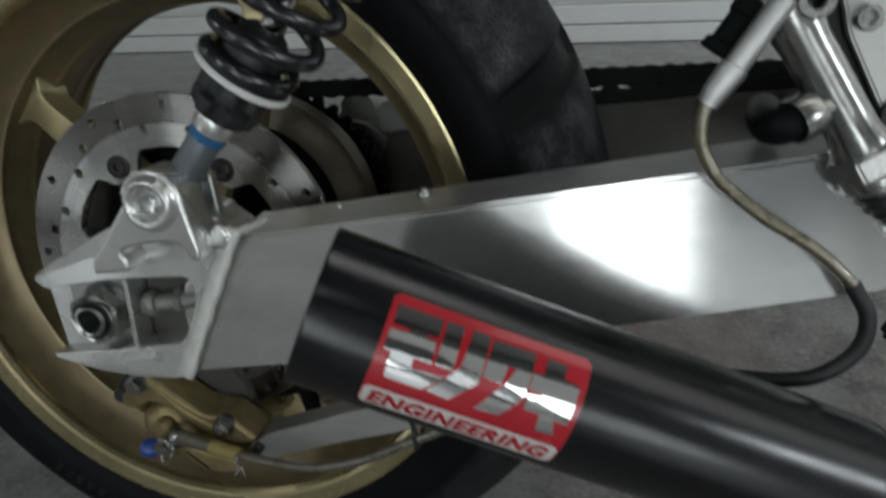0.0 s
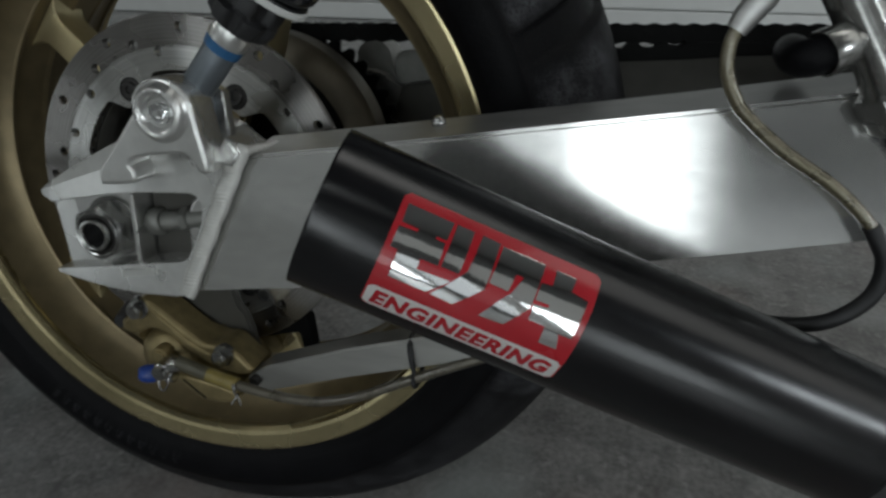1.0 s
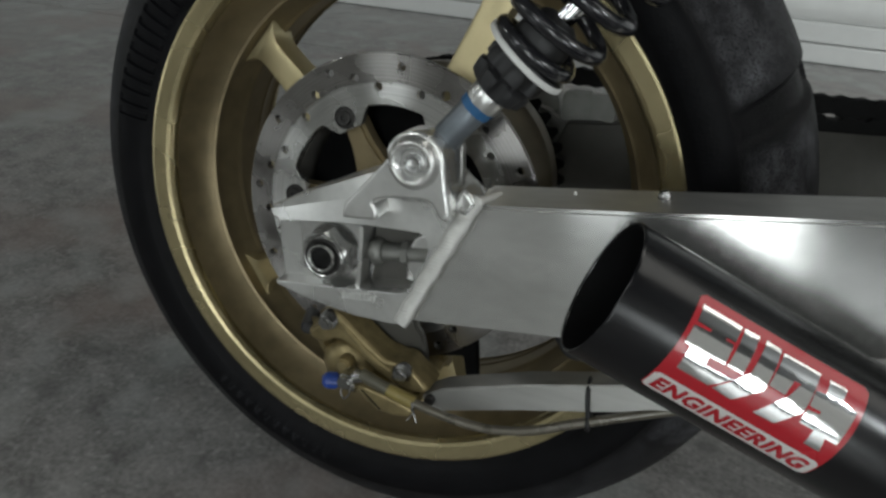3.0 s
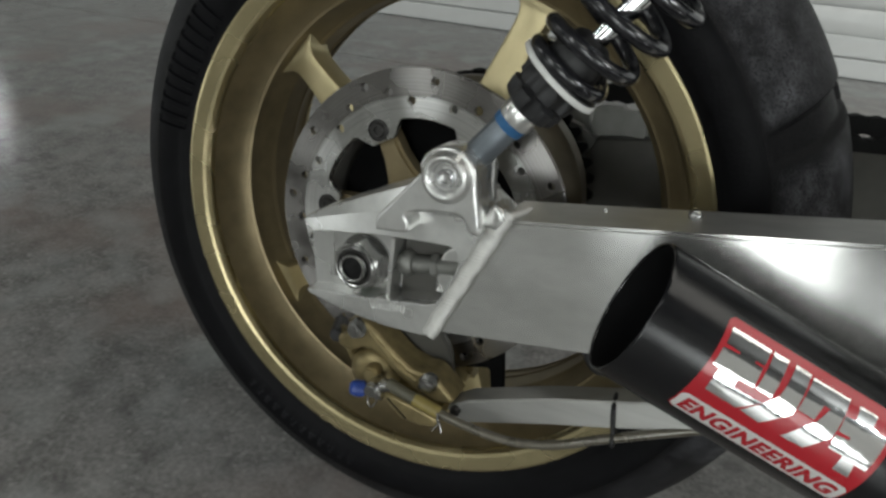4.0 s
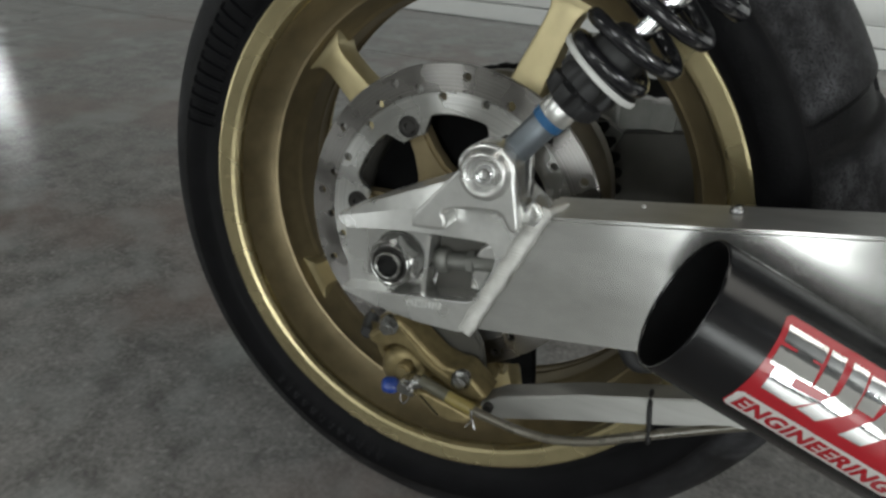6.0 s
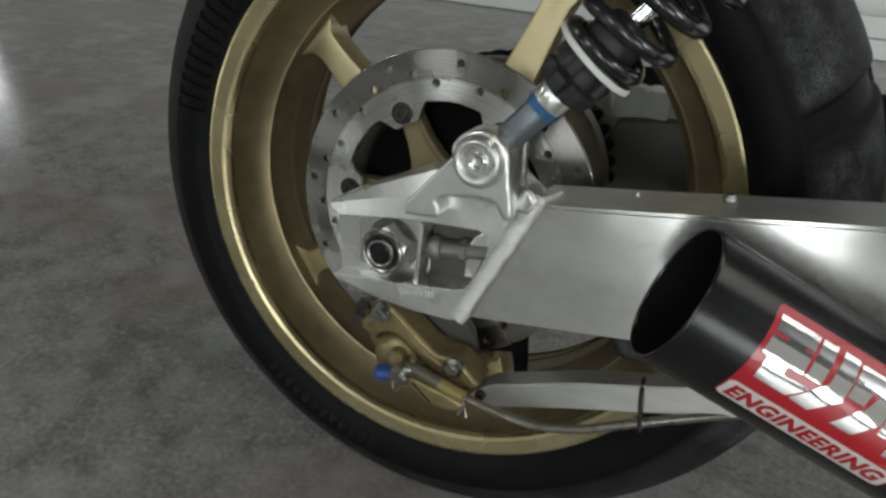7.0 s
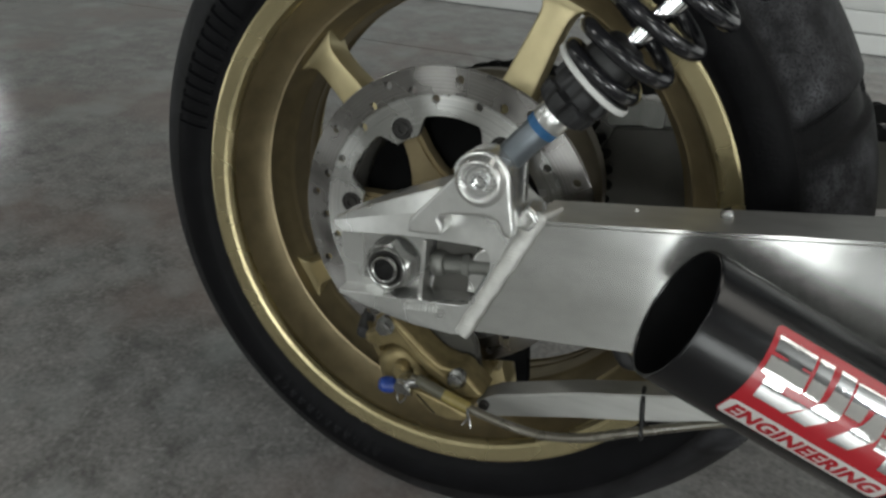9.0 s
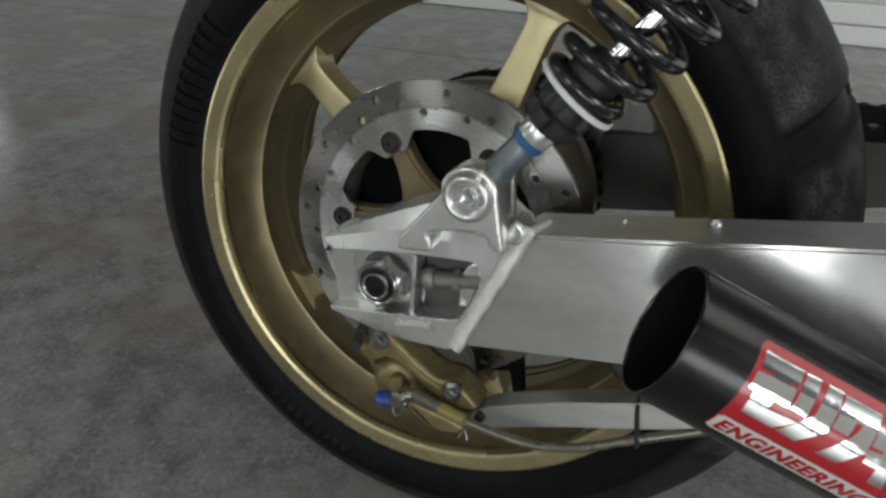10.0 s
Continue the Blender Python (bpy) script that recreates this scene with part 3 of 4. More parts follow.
# Dark strip laid on the body paints in the shade of a slit.
part("slot_strip", slab([(0.0150, -0.1272), (0.0165, -0.1266), (0.0335, -0.1396), (0.0320, -0.1402)], -0.1464, -0.1440), NEAR_BLACK, caliper, "narrow dark strip in place of a slot")
for x, z in ((-0.0196, -0.0769), (0.0460, -0.1060)):
    place = pose(x, 0, z) @ Y_AXIS
    bm = prism(6, 0.0066, 0.1395, 0.1460, place, 0.0006, turn=0.3)
    lathe([(0.0, 0.1402), (0.0078, 0.1402), (0.0082, 0.1396), (0.0082, 0.135), (0, 0.135)], place, 28, bm)
    lathe([(0.0, 0.1474), (0.0032, 0.1474), (0.0036, 0.146)], place, 20, bm)
    part("mount_bolt", bm, ZINC, caliper, "zinc plated bolt with washer")
bm = lathe([(0.0, 0.1485), (0.0045, 0.1485), (0.0050, 0.1470), (0.0066, 0.1470), (0.0070, 0.1455), (0.0070, 0.136)], pose(-0.0014, 0, -0.1101) @ Y_AXIS, 28)
part("bleed_boss", bm, GOLD_CAST, caliper, "ringed boss above the hose union")
pad = part("brake_pad", slab([(0.0425, -0.090), (0.0455, -0.122), (0.078, -0.1135), (0.083, -0.1365), (0.0925, -0.1325), (0.088, -0.100), (0.08, -0.085)], -0.0785, -0.068, 0.0012), NEAR_BLACK, caliper, "black brake pad carrier")
part("pad_bolt", lathe([(0, 0.0825), (0.003, 0.0825), (0.0036, 0.0815), (0.0036, 0.078)], pose(0.0585, 0, -0.108) @ Y_AXIS, 16), ZINC, caliper)
part("pad_pin", lathe([(0, 0.008), (0.0045, 0.008), (0.006, 0.0065), (0.0064, 0.0), (0.0064, -0.018), (0, -0.018)], pose(-0.0470, -0.121, -0.0965, 0, 0, 20) @ Y_AXIS, 20), BLACK_PLASTIC, caliper, "black pad pin end")
bm = pipe(smooth_line([(-0.046, -0.118, -0.0965), (-0.036, -0.124, -0.0985), (-0.024, -0.128, -0.1015)]), 0.0066, 14)
part("pin_boss", bm, GOLD_CAST, caliper)
slab_bm = slab([(-0.02, -0.02), (0.03, -0.02), (0.038, -0.06), (0.0436, -0.0811), (0.0493, -0.087), (0.0544, -0.1054), (0.057, -0.118), (0.04, -0.118), (0.0, -0.09), (-0.02, -0.07)], -0.108, -0.1, 0.0015)
part("hanger_plate", slab_bm, DIM_ALU, caliper, "grey aluminium hanger plate")
bm = lathe([(0.0, 0.006), (0.0035, 0.006), (0.0055, 0.0045), (0.0068, 0.001), (0.0068, -0.005), (0.005, -0.0075), (0.0, -0.0075)], axis_pose((-0.0095, -0.152, -0.1225), (-0.8, -0.5, 0.1)), 24)
part("bleed_cap", bm, BLUE_CAP, caliper, "blue rubber bleed nipple cap")
bm = lathe([(0.0, 0.0), (0.0032, 0.0), (0.0034, 0.012), (0.0058, 0.0125), (0.0058, 0.019), (0.0035, 0.0195), (0.0, 0.0195)], axis_pose((-0.006, -0.152, -0.1228), (0.97, 0.1, 0.1)), 18)
part("bleed_nipple", bm, ZINC, caliper, "zinc bleed nipple")
bm = lathe([(0.0, 0.0135), (0.004, 0.0135), (0.0062, 0.011), (0.0066, 0.006), (0.0066, -0.004), (0, -0.004)], pose(0.0065, -0.147, -0.1150) @ Y_AXIS, 24)
prism(6, 0.0058, 0.010, 0.0150, pose(0.0065, -0.147, -0.1150) @ Y_AXIS, 0.0006, bm)
pipe([(0.0065, -0.153, -0.1150), (0.0150, -0.153, -0.1118), (0.0200, -0.1525, -0.1102)], 0.0046, 16, bm)
part("banjo_bolt", bm, ZINC, caliper, "silver banjo bolt and union")
bm = pipe(smooth_line([(0.004, -0.155, -0.121), (0.003, -0.157, -0.1275), (0.0065, -0.158, -0.131), (0.010, -0.157, -0.1265), (0.0105, -0.156, -0.121)]), 0.0008, 6)
part("safety_wire", bm, ZINC, caliper, "twisted safety wire")

lower_hose = [(0.0120, -0.152, -0.1085), (0.0189, -0.152, -0.1095), (0.0411, -0.152, -0.1155), (0.0629, -0.152, -0.1203), (0.0760, -0.1515, -0.1228), (0.0952, -0.151, -0.1253), (0.1107, -0.150, -0.1262), (0.1270, -0.149, -0.1250), (0.1550, -0.147, -0.1170), (0.19, -0.143, -0.1005), (0.25, -0.135, -0.075), (0.33, -0.12, -0.05)]
bm = pipe(smooth_line(lower_hose), 0.0036, 12)
hose = on_bike("caliper_hose", bm, HOSE_CLEAR, "sheathed braided brake hose running along the torque arm")
part("hose_collar", pipe(smooth_line([(0.0170, -0.152, -0.1088), (0.0280, -0.152, -0.1118), (0.0411, -0.152, -0.1155)]), lambda s: 0.0052 - 0.0004 * s, 16), OLIVE, hose, "olive grey rubber sleeve")
part("heat_shrink", pipe(smooth_line([(0.0405, -0.152, -0.1153), (0.0520, -0.152, -0.1180), (0.0629, -0.152, -0.1203)]), 0.0053, 16), YELLOW, hose, "yellow heat shrink sleeve")
bm = pipe(smooth_line([(0.063, -0.1575, -0.1165), (0.064, -0.158, -0.123), (0.064, -0.154, -0.127)]), 0.0011, 6)
pipe(smooth_line([(0.064, -0.155, -0.126), (0.062, -0.156, -0.131), (0.060, -0.157, -0.134)]), 0.0007, 6, bm)
pipe(smooth_line([(0.064, -0.155, -0.126), (0.066, -0.156, -0.131), (0.0675, -0.157, -0.134)]), 0.0007, 6, bm)
part("wire_twist", bm, ZINC, hose, "twisted wire tie")

torque_outline = [(0.0640, -0.1215), (0.0795, -0.1104), (0.1408, -0.0870), (0.1924, -0.0713), (0.34, -0.0250), (0.345, -0.0460), (0.2315, -0.0818), (0.142, -0.1092), (0.082, -0.1297), (0.0690, -0.1305)]
torque = on_bike("torque_arm", slab(torque_outline, -0.139, -0.117, 0.0010, segs=2), TORQUE_ALU, "aluminium torque arm from caliper to frame")
bm = lathe([(0.0, 0.005), (0.0036, 0.005), (0.0042, 0.004), (0.0042, 0.0)], pose(0.0715, -0.139, -0.1215) @ Y_AXIS, 20)
part("pivot_bolt", bm, DARK_STEEL, torque, "dark pivot bolt head")
tie = [(0.187, -0.1415, -0.0765), (0.1885, -0.1425, -0.086), (0.1905, -0.1425, -0.096), (0.1915, -0.147, -0.1015), (0.192, -0.14, -0.1065), (0.191, -0.121, -0.103), (0.187, -0.1195, -0.08), (0.1865, -0.13, -0.0735), (0.187, -0.1415, -0.0765)]
part("cable_tie", pipe(smooth_line(tie, 6), 0.0018, 8), BLACK_PLASTIC, torque, "black plastic cable tie")

# ---- the motorcycle: swing arm ----
beam_outline = [(0.098, 0.0568), (0.16, 0.0665), (0.216, 0.0758), (0.345, 0.0975), (0.45, 0.1165), (0.6, 0.14), (0.6, 0.085), (0.455, 0.0435), (0.357, 0.0215), (0.26, 0.0), (0.168, -0.0185), (0.0615, -0.0345)]
bm = slab(beam_outline, -0.185, -0.150, 0.002, segs=4)
for v in bm.verts:  # the section leans in at its top
    rise = v.co.z - 0.0145 - 0.187 * (v.co.x - 0.1)
    v.co.z += 0.17 * (v.co.y + 0.185) - 0.074 * rise
    v.co.y += 0.14 * rise
swing_arm = on_bike("swing_arm", bm, ARM_ALU, "brushed aluminium box section swing arm", mats=(ARM_TOP,))
for poly in swing_arm.data.polygons:
    if poly.normal.z > 0.8 and poly.area > 1e-5:
        poly.material_index = 1
# The left side's parts take the darker, shaded aluminium.
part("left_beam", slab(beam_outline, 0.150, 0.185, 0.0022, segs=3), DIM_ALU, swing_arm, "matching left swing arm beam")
bm = slab([(0.47, 0.05), (0.47, 0.125), (0.52, 0.135), (0.52, 0.06)], -0.151, 0.151, 0.003)
part("cross_member", bm, ARM_ALU, swing_arm)

def casting(y0, y1, yb):
    """The slotted end of the arm: an upper fin with a ridge, a lower rail and the web that joins them."""
    side = 1 if y1 > y0 else -1
    bm = bmesh.new()
    rings = []
    def inset(x):
        return y0 + side * 0.2 * max(0.0, 0.015 - x)

    for x, low, ridge, top in ((-0.0512, 0.0195, 0.0222, 0.0238), (-0.0498, 0.0178, 0.0228, 0.0250), (-0.042, 0.0148, 0.0258, 0.0300), (-0.02, 0.0203, 0.0341, 0.0428),
                               (0.0065, 0.0266, 0.0440, 0.0568), (0.028, 0.0300, 0.0495, 0.0675), (0.05, 0.0318, 0.0530, 0.0752), (0.066, 0.0328, 0.0540, 0.0752), (0.082, 0.0328, 0.0540, 0.0702)):
        yf = inset(x)
        e = 0.0012
        rings.append([bm.verts.new((x, y, z)) for y, z in ((yf + side * 0.0009, low), (yf + side * 0.0003, low + e * 0.6), (yf, ridge - 0.0004), (yf + side * 0.0002, ridge + 0.0002), (yf + side * 0.0022, top - e * 0.5), (yf + side * 0.0034, top), (y1, top), (y1, low))])
    for a, b in zip(rings, rings[1:]):
        for k in range(8):
            bm.faces.new((a[k], a[(k + 1) % 8], b[(k + 1) % 8], b[k]))
    bm.faces.new(rings[0])
    bm.faces.new(rings[-1])
    own = bmesh.new()
    frame_outline = [(-0.0412, -0.0318), (-0.0395, -0.0345), (-0.018, -0.0358), (0.004, -0.0366), (0.03, -0.0368), (0.0555, -0.0358), (0.0632, -0.0335), (0.0722, -0.0118), (0.0970, 0.0535), (0.0975, 0.0580),
                     (0.0750, 0.0735), (0.0595, 0.0530), (0.0595, 0.0328), (0.0655, 0.0328), (0.0695, 0.0312), (0.0727, 0.0270), (0.0735, 0.0215), (0.0728, 0.0150), (0.0690, 0.0035), (0.0650, -0.0060),
                     (0.0622, -0.0100), (0.0580, -0.0122), (0.0535, -0.0130), (0.034, -0.0158), (0.005, -0.0212), (-0.018, -0.0262)]
    rounded(frame_outline, y0 + side * 0.0004, y1, 0.0009, own, 5)
    for v in own.verts:
        v.co.y += side * 0.2 * max(0.0, 0.015 - v.co.x) * (abs(v.co.y - y1) > 0.02)
    merge(bm, own)
    slab([(-0.0525, 0.016), (0.03, 0.0295), (0.066, 0.033), (0.072, 0.018), (0.065, -0.01), (0.053, -0.0145), (0.0, -0.026), (-0.0413, -0.0335)], yb - side * 0.006, yb + side * 0.006, 0, bm)
    for v in bm.verts:  # the section leans in at its top, as the beam does
        rise = v.co.z - 0.0145 - 0.187 * (v.co.x - 0.1)
        v.co.y += side * 0.13 * rise
        v.co.z -= 0.069 * rise
    return bm


end_casting = part("end_casting", casting(-0.1915, -0.152, -0.160), CAST_ALU, swing_arm, "satin cast aluminium axle end with a slotted window", 13)
part("left_end_casting", casting(0.1915, 0.152, 0.152), SHADED_ALU, swing_arm, "satin cast aluminium axle end", 30)

# the shock mounts standing on the castings
bracket = [(0.0199, 0.0367), (0.0192, 0.0415), (0.0202, 0.0462), (0.0315, 0.0601), (0.0470, 0.0800)] + arc(0.0642, 0.0803, 0.0190, 165, 2, 14) + [(0.0852, 0.0705), (0.0888, 0.0560), (0.0897, 0.0510), (0.0882, 0.0482), (0.0848, 0.0480), (0.0822, 0.0500), (0.0800, 0.0535), (0.0776, 0.0567), (0.0740, 0.0581), (0.0650, 0.0576), (0.0564, 0.0563), (0.0455, 0.0541), (0.0412, 0.0522), (0.0400, 0.0494), (0.0428, 0.0462), (0.0430, 0.0412), (0.0408, 0.0390), (0.0282, 0.0372)]
part("shock_bracket", rounded(bracket, -0.2038, -0.182, 0.0022, steps=5), CAST_ALU, swing_arm, "cast triangular shock mount with round boss", 40)
part("left_shock_bracket", rounded(bracket, 0.2035, 0.16, 0.0042), SHADED_ALU, swing_arm, "cast triangular shock mount", 40)
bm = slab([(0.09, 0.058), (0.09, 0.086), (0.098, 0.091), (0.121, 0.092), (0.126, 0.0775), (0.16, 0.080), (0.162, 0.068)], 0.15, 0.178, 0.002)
part("left_stop_block", block((0.024, 0.02, 0.026), pose(0.136, 0.138, 0.080), 0.0015), SHADED_ALU, swing_arm, "dark grey square stop block")
part("left_adjuster_block", bm, SHADED_ALU, swing_arm, "silver adjuster block")
bm = lathe([(0.0, 0.2000), (0.0072, 0.2000), (0.0078, 0.2030), (0.0088, 0.2058), (0.0098, 0.2074), (0.0110, 0.2084), (0.0124, 0.2088), (0.0134, 0.2084), (0.0144, 0.2074), (0.0150, 0.2058), (0.0156, 0.2044), (0.0164, 0.2038), (0.0168, 0.200)], pose(0.0642, 0, 0.0803) @ Y_AXIS, 56)
part("mount_boss", bm, CAST_ALU, swing_arm, "dished round boss", 60)
bm = lathe([(0.0034, 0.2068), (0.0044, 0.2070), (0.0054, 0.2062), (0.0059, 0.2045), (0.006, 0.1995)], pose(0.0642, 0, 0.0803) @ Y_AXIS, 32)
lathe([(0.0, 0.2030), (0.0030, 0.2032), (0.0034, 0.2068)], pose(0.0642, 0, 0.0803, 0, 14, 0) @ Y_AXIS, 6, bm)
part("mount_bolt", bm, CHROME, swing_arm, "socket head bolt", 50)
bm = slab([(0.070, 0.05), (0.073, 0.087), (0.078, 0.092), (0.0835, 0.089), (0.0865, 0.058)], -0.172, -0.164, 0.001)
part("inner_ear", bm, CAST_ALU, swing_arm)
bm = rounded([(0.0860, 0.0500), (0.0885, 0.0620), (0.0925, 0.0660), (0.0975, 0.0630), (0.1010, 0.0570), (0.0960, 0.0480)], -0.189, -0.165, 0.003)
part("web", bm, CAST_ALU, swing_arm)

# weld bead between casting and beam, laid in ripples
weld_a, weld_b = Vector((0.1000, -0.1840, 0.0618)), Vector((0.0612, -0.1947, -0.0312))
n = 700
line = [weld_a.lerp(weld_b, k / n) + Vector((0.0004 * math.sin(k * 0.05), 0, 0)) for k in range(n + 1)]
bm = pipe(line, lambda s: 0.0056 * min(1.0, 0.55 + 16 * s) + 0.0003 * math.sin(s * 7) + 0.0002 * math.sin(s * 23), 26)
for v in bm.verts:
    s = (0.0600 - v.co.z) / 0.0912
    middle = -0.1842 - 0.0105 * s
    front = max(0.0, (middle - v.co.y) / 0.006)
    v.co.y = middle + (v.co.y - middle) * 0.48 - 0.00046 * front * abs(math.sin(s * math.pi * 42 + 1.1 * front + 0.5 * math.sin(s * 31)))
pipe(smooth_line([(0.0975, -0.1832, 0.0555), (0.0990, -0.1808, 0.0568), (0.1025, -0.174, 0.0578), (0.1055, -0.166, 0.0580), (0.1080, -0.158, 0.0588)], 10), lambda s: 0.0038 - 0.0022 * s + 0.0002 * math.sin(s * 60), 18, bm)
part("weld_bead", bm, WELD, swing_arm, "rippled aluminium weld bead", 70)
# Near-black disc stands in for the shade in a small hole.
part("hole_dot", lathe([(0, 0.0066), (0.0009, 0.0066), (0.0011, 0.005)], pose(0.0718, -0.187, -0.0055) @ Y_AXIS, 12), NEAR_BLACK, swing_arm)

# axle, its block and the chain adjuster
block_bm = slab([(-0.0285, 0.0205), (0.0255, 0.0285), (0.0255, -0.018), (-0.0255, -0.028)], -0.1725, -0.157, 0.001)
axle_block = part("axle_block", block_bm, CAST_ALU, swing_arm, "machined axle block")
part("block_flange", slab([(0.0245, 0.0268), (0.0275, 0.0268), (0.0275, -0.0185), (0.0245, -0.0185)], -0.1885, -0.157, 0.0006), CAST_ALU, swing_arm)
bm = lathe([(0.012, 0.1752), (0.0192, 0.1752), (0.0198, 0.1745), (0.0198, 0.1715), (0.012, 0.171)], Y_AXIS, 48)
part("axle_washer", bm, ZINC, swing_arm, "steel washer")
bm = cut(prism(6, 0.0182, 0.1735, 0.1895, Y_AXIS, 0.0005, turn=0.45), lathe([(0, 0.2), (0.0112, 0.2), (0.0112, 0.16), (0, 0.16)], Y_AXIS, 40))
bm = cut(bm, lathe([(0.0150, 0.1900), (0.0200, 0.1900), (0.0200, 0.1866)], Y_AXIS, 60, closed=True))
lathe([(0.0148, 0.1892), (0.0146, 0.1908), (0.0140, 0.1912), (0.0132, 0.1908), (0.0130, 0.188)], Y_AXIS, 48, bm)
lathe([(0.0102, 0.188), (0.0102, 0.1934), (0.0098, 0.1942), (0.0088, 0.1944), (0.0078, 0.1938), (0.0070, 0.1922), (0.0069, 0.17)], Y_AXIS, 48, bm)
axle_nut = part("axle_nut", bm, ZINC, swing_arm, "large zinc axle nut on a hollow axle")
part("nut_insert", lathe([(0.0134, 0.1885), (0.0130, 0.1897), (0.0114, 0.1899), (0.0100, 0.1890)], Y_AXIS, 48), DARK_STEEL, axle_nut, "dark locking ring")
part("axle_bore", lathe([(0, 0.168), (0.0067, 0.168), (0.0069, 0.192)], Y_AXIS, 32), PIPE_STEEL, swing_arm, "dark hollow axle bore")
ADJ = axis_pose((0.0275, -0.1755, 0.0062), (0.986, 0, 0.165))
threads = [(0.0, 0.0)] + [(0.0056 + 0.0005 * (k % 2), 0.0008 * k) for k in range(60)] + [(0.0, 0.048)]
bm = lathe(threads, ADJ, 28)
lathe([(0.0, -0.0002), (0.0042, 0.0), (0.0068, 0.0012), (0.0084, 0.0034), (0.0090, 0.0062), (0.0086, 0.0090), (0.0076, 0.0108), (0.0060, 0.0114)], ADJ, 28, bm)
prism(6, 0.0082, 0.0245, 0.0300, ADJ, 0.0006, bm)
part("adjuster_bolt", bm, SHADED_ALU, swing_arm, "domed chain adjuster bolt with threaded shank")
boss = [(0.0560, -0.0080), (0.0560, 0.0135), (0.0600, 0.0230), (0.0650, 0.0272), (0.0708, 0.0262), (0.0720, 0.0180), (0.0632, -0.0080)]
part("adjuster_boss", rounded(boss, -0.1785, -0.157, 0.002), CAST_ALU, swing_arm)
# Dark plate over the backing puts the recess's shade into its colour.
part("recess_floor", slab([(0.0290, 0.0285), (0.066, 0.0315), (0.0715, 0.019), (0.0645, -0.0125), (0.053, -0.0205), (0.0290, -0.0255)], -0.1715, -0.1655), DIM_ALU, swing_arm, "dark grey floor of the slot, shade in its colour")
tick = mesh_of("tick_mark", slab([(-0.0004, -0.0022), (0.0004, -0.0022), (0.0004, 0.0022), (-0.0004, 0.0022)], -0.1945, -0.1900), WHITE_PLASTIC)
for k in range(10):
    shared("tick_mark", tick, pose(0.0178 + 0.0026 * k, 0, -0.0228 + 0.00042 * k), swing_arm)
for x, y, z, r in ((0.2070, -0.1560, 0.0762, 0.0042), (0.1550, -0.1545, 0.0648, 0.0016)):
    part("stud", lathe([(0, 0.0042), (r * 0.5, 0.004), (r * 0.8, 0.0026), (r, 0.001), (r, -0.001)], axis_pose((x, y, z), (-0.17, -0.17, 1)), 20), ZINC if r > 0.004 else WELD, swing_arm, "small polished stud")

# ---- the motorcycle: shock absorber ----
SHOCK = axis_pose((0.0640, -0.181, 0.0795), (0.622, 0.0, 0.783), (-0.783, 0, 0.622))
shock = on_bike("shock_absorber", lathe([(0.0, 0.085), (0.0058, 0.085), (0.0058, 0.33), (0, 0.33)], SHOCK, 32), CHROME, "twin shock absorber with chrome rod and black coil spring")
bm = lathe([(0.0, 0.012), (0.0085, 0.012), (0.0095, 0.016), (0.0095, 0.0405), (0.0088, 0.043), (0, 0.043)], SHOCK, 28)
lathe([(0.005, 0.012), (0.0135, 0.012), (0.0145, 0.008), (0.0145, -0.008), (0.0135, -0.012), (0.005, -0.012)], pose(0.0640, -0.181, 0.0795) @ Y_AXIS, 28, bm, True)
part("lower_eye", bm, GREY_ROD, shock, "grey anodised lower eye")
part("blue_ring", lathe([(0.0, 0.0425), (0.0104, 0.0425), (0.0106, 0.0435), (0.0106, 0.0475), (0.0102, 0.048), (0, 0.048)], SHOCK, 32), BLUE, shock, "blue band")
part("lock_nut", lathe([(0.0, 0.048), (0.0108, 0.048), (0.0112, 0.049), (0.0112, 0.0565), (0.0105, 0.058), (0, 0.058)], SHOCK, 32), CAST_ALU, shock, "bright satin collar")
bm = bmesh.new()
rings = []
for h, r, lobe in ((0.0575, 0.0118, 0), (0.0585, 0.0142, 0.3), (0.0605, 0.0158, 1), (0.0655, 0.0170, 1), (0.0690, 0.0172, 0.9), (0.0702, 0.0158, 0.5), (0.0712, 0.0158, 0.4), (0.0725, 0.0176, 0.9), (0.0780, 0.0178, 1), (0.0815, 0.0170, 0.6), (0.0835, 0.0145, 0)):
    turn = 0.45 if h > 0.0707 else 0.0
    ring = []
    for k in range(132):
        a = math.tau * k / 132
        out = r + 0.0021 * lobe * math.tanh(2.5 * math.sin(6 * (a + turn)) + 0.8)
        ring.append(bm.verts.new(SHOCK @ Vector((out * math.cos(a), out * math.sin(a), h))))
    rings.append(ring)
for a, b in zip(rings, rings[1:]):
    for k in range(132):
        bm.faces.new((a[k], a[(k + 1) % 132], b[(k + 1) % 132], b[k]))
bm.faces.new(rings[0])
bm.faces.new(rings[-1])
part("adjuster_knob", bm, BLACK_PLASTIC, shock, "black ribbed adjuster knob")
part("seat_ring", lathe([(0.012, 0.0838), (0.0262, 0.0838), (0.0272, 0.0845), (0.0272, 0.0868), (0.0262, 0.0875), (0.012, 0.0875)], SHOCK, 64), WHITE_PLASTIC, shock, "white spring seat ring")
part("spring_seat", lathe([(0.005, 0.0875), (0.0255, 0.0875), (0.026, 0.0880), (0.0255, 0.0887), (0.0172, 0.0895), (0.0168, 0.095), (0.0162, 0.101), (0.0145, 0.107), (0.0118, 0.1115), (0.0085, 0.1135), (0.005, 0.114)], SHOCK, 48), BLACK_PLASTIC, shock, "black spring seat and bump stop")
coil = []
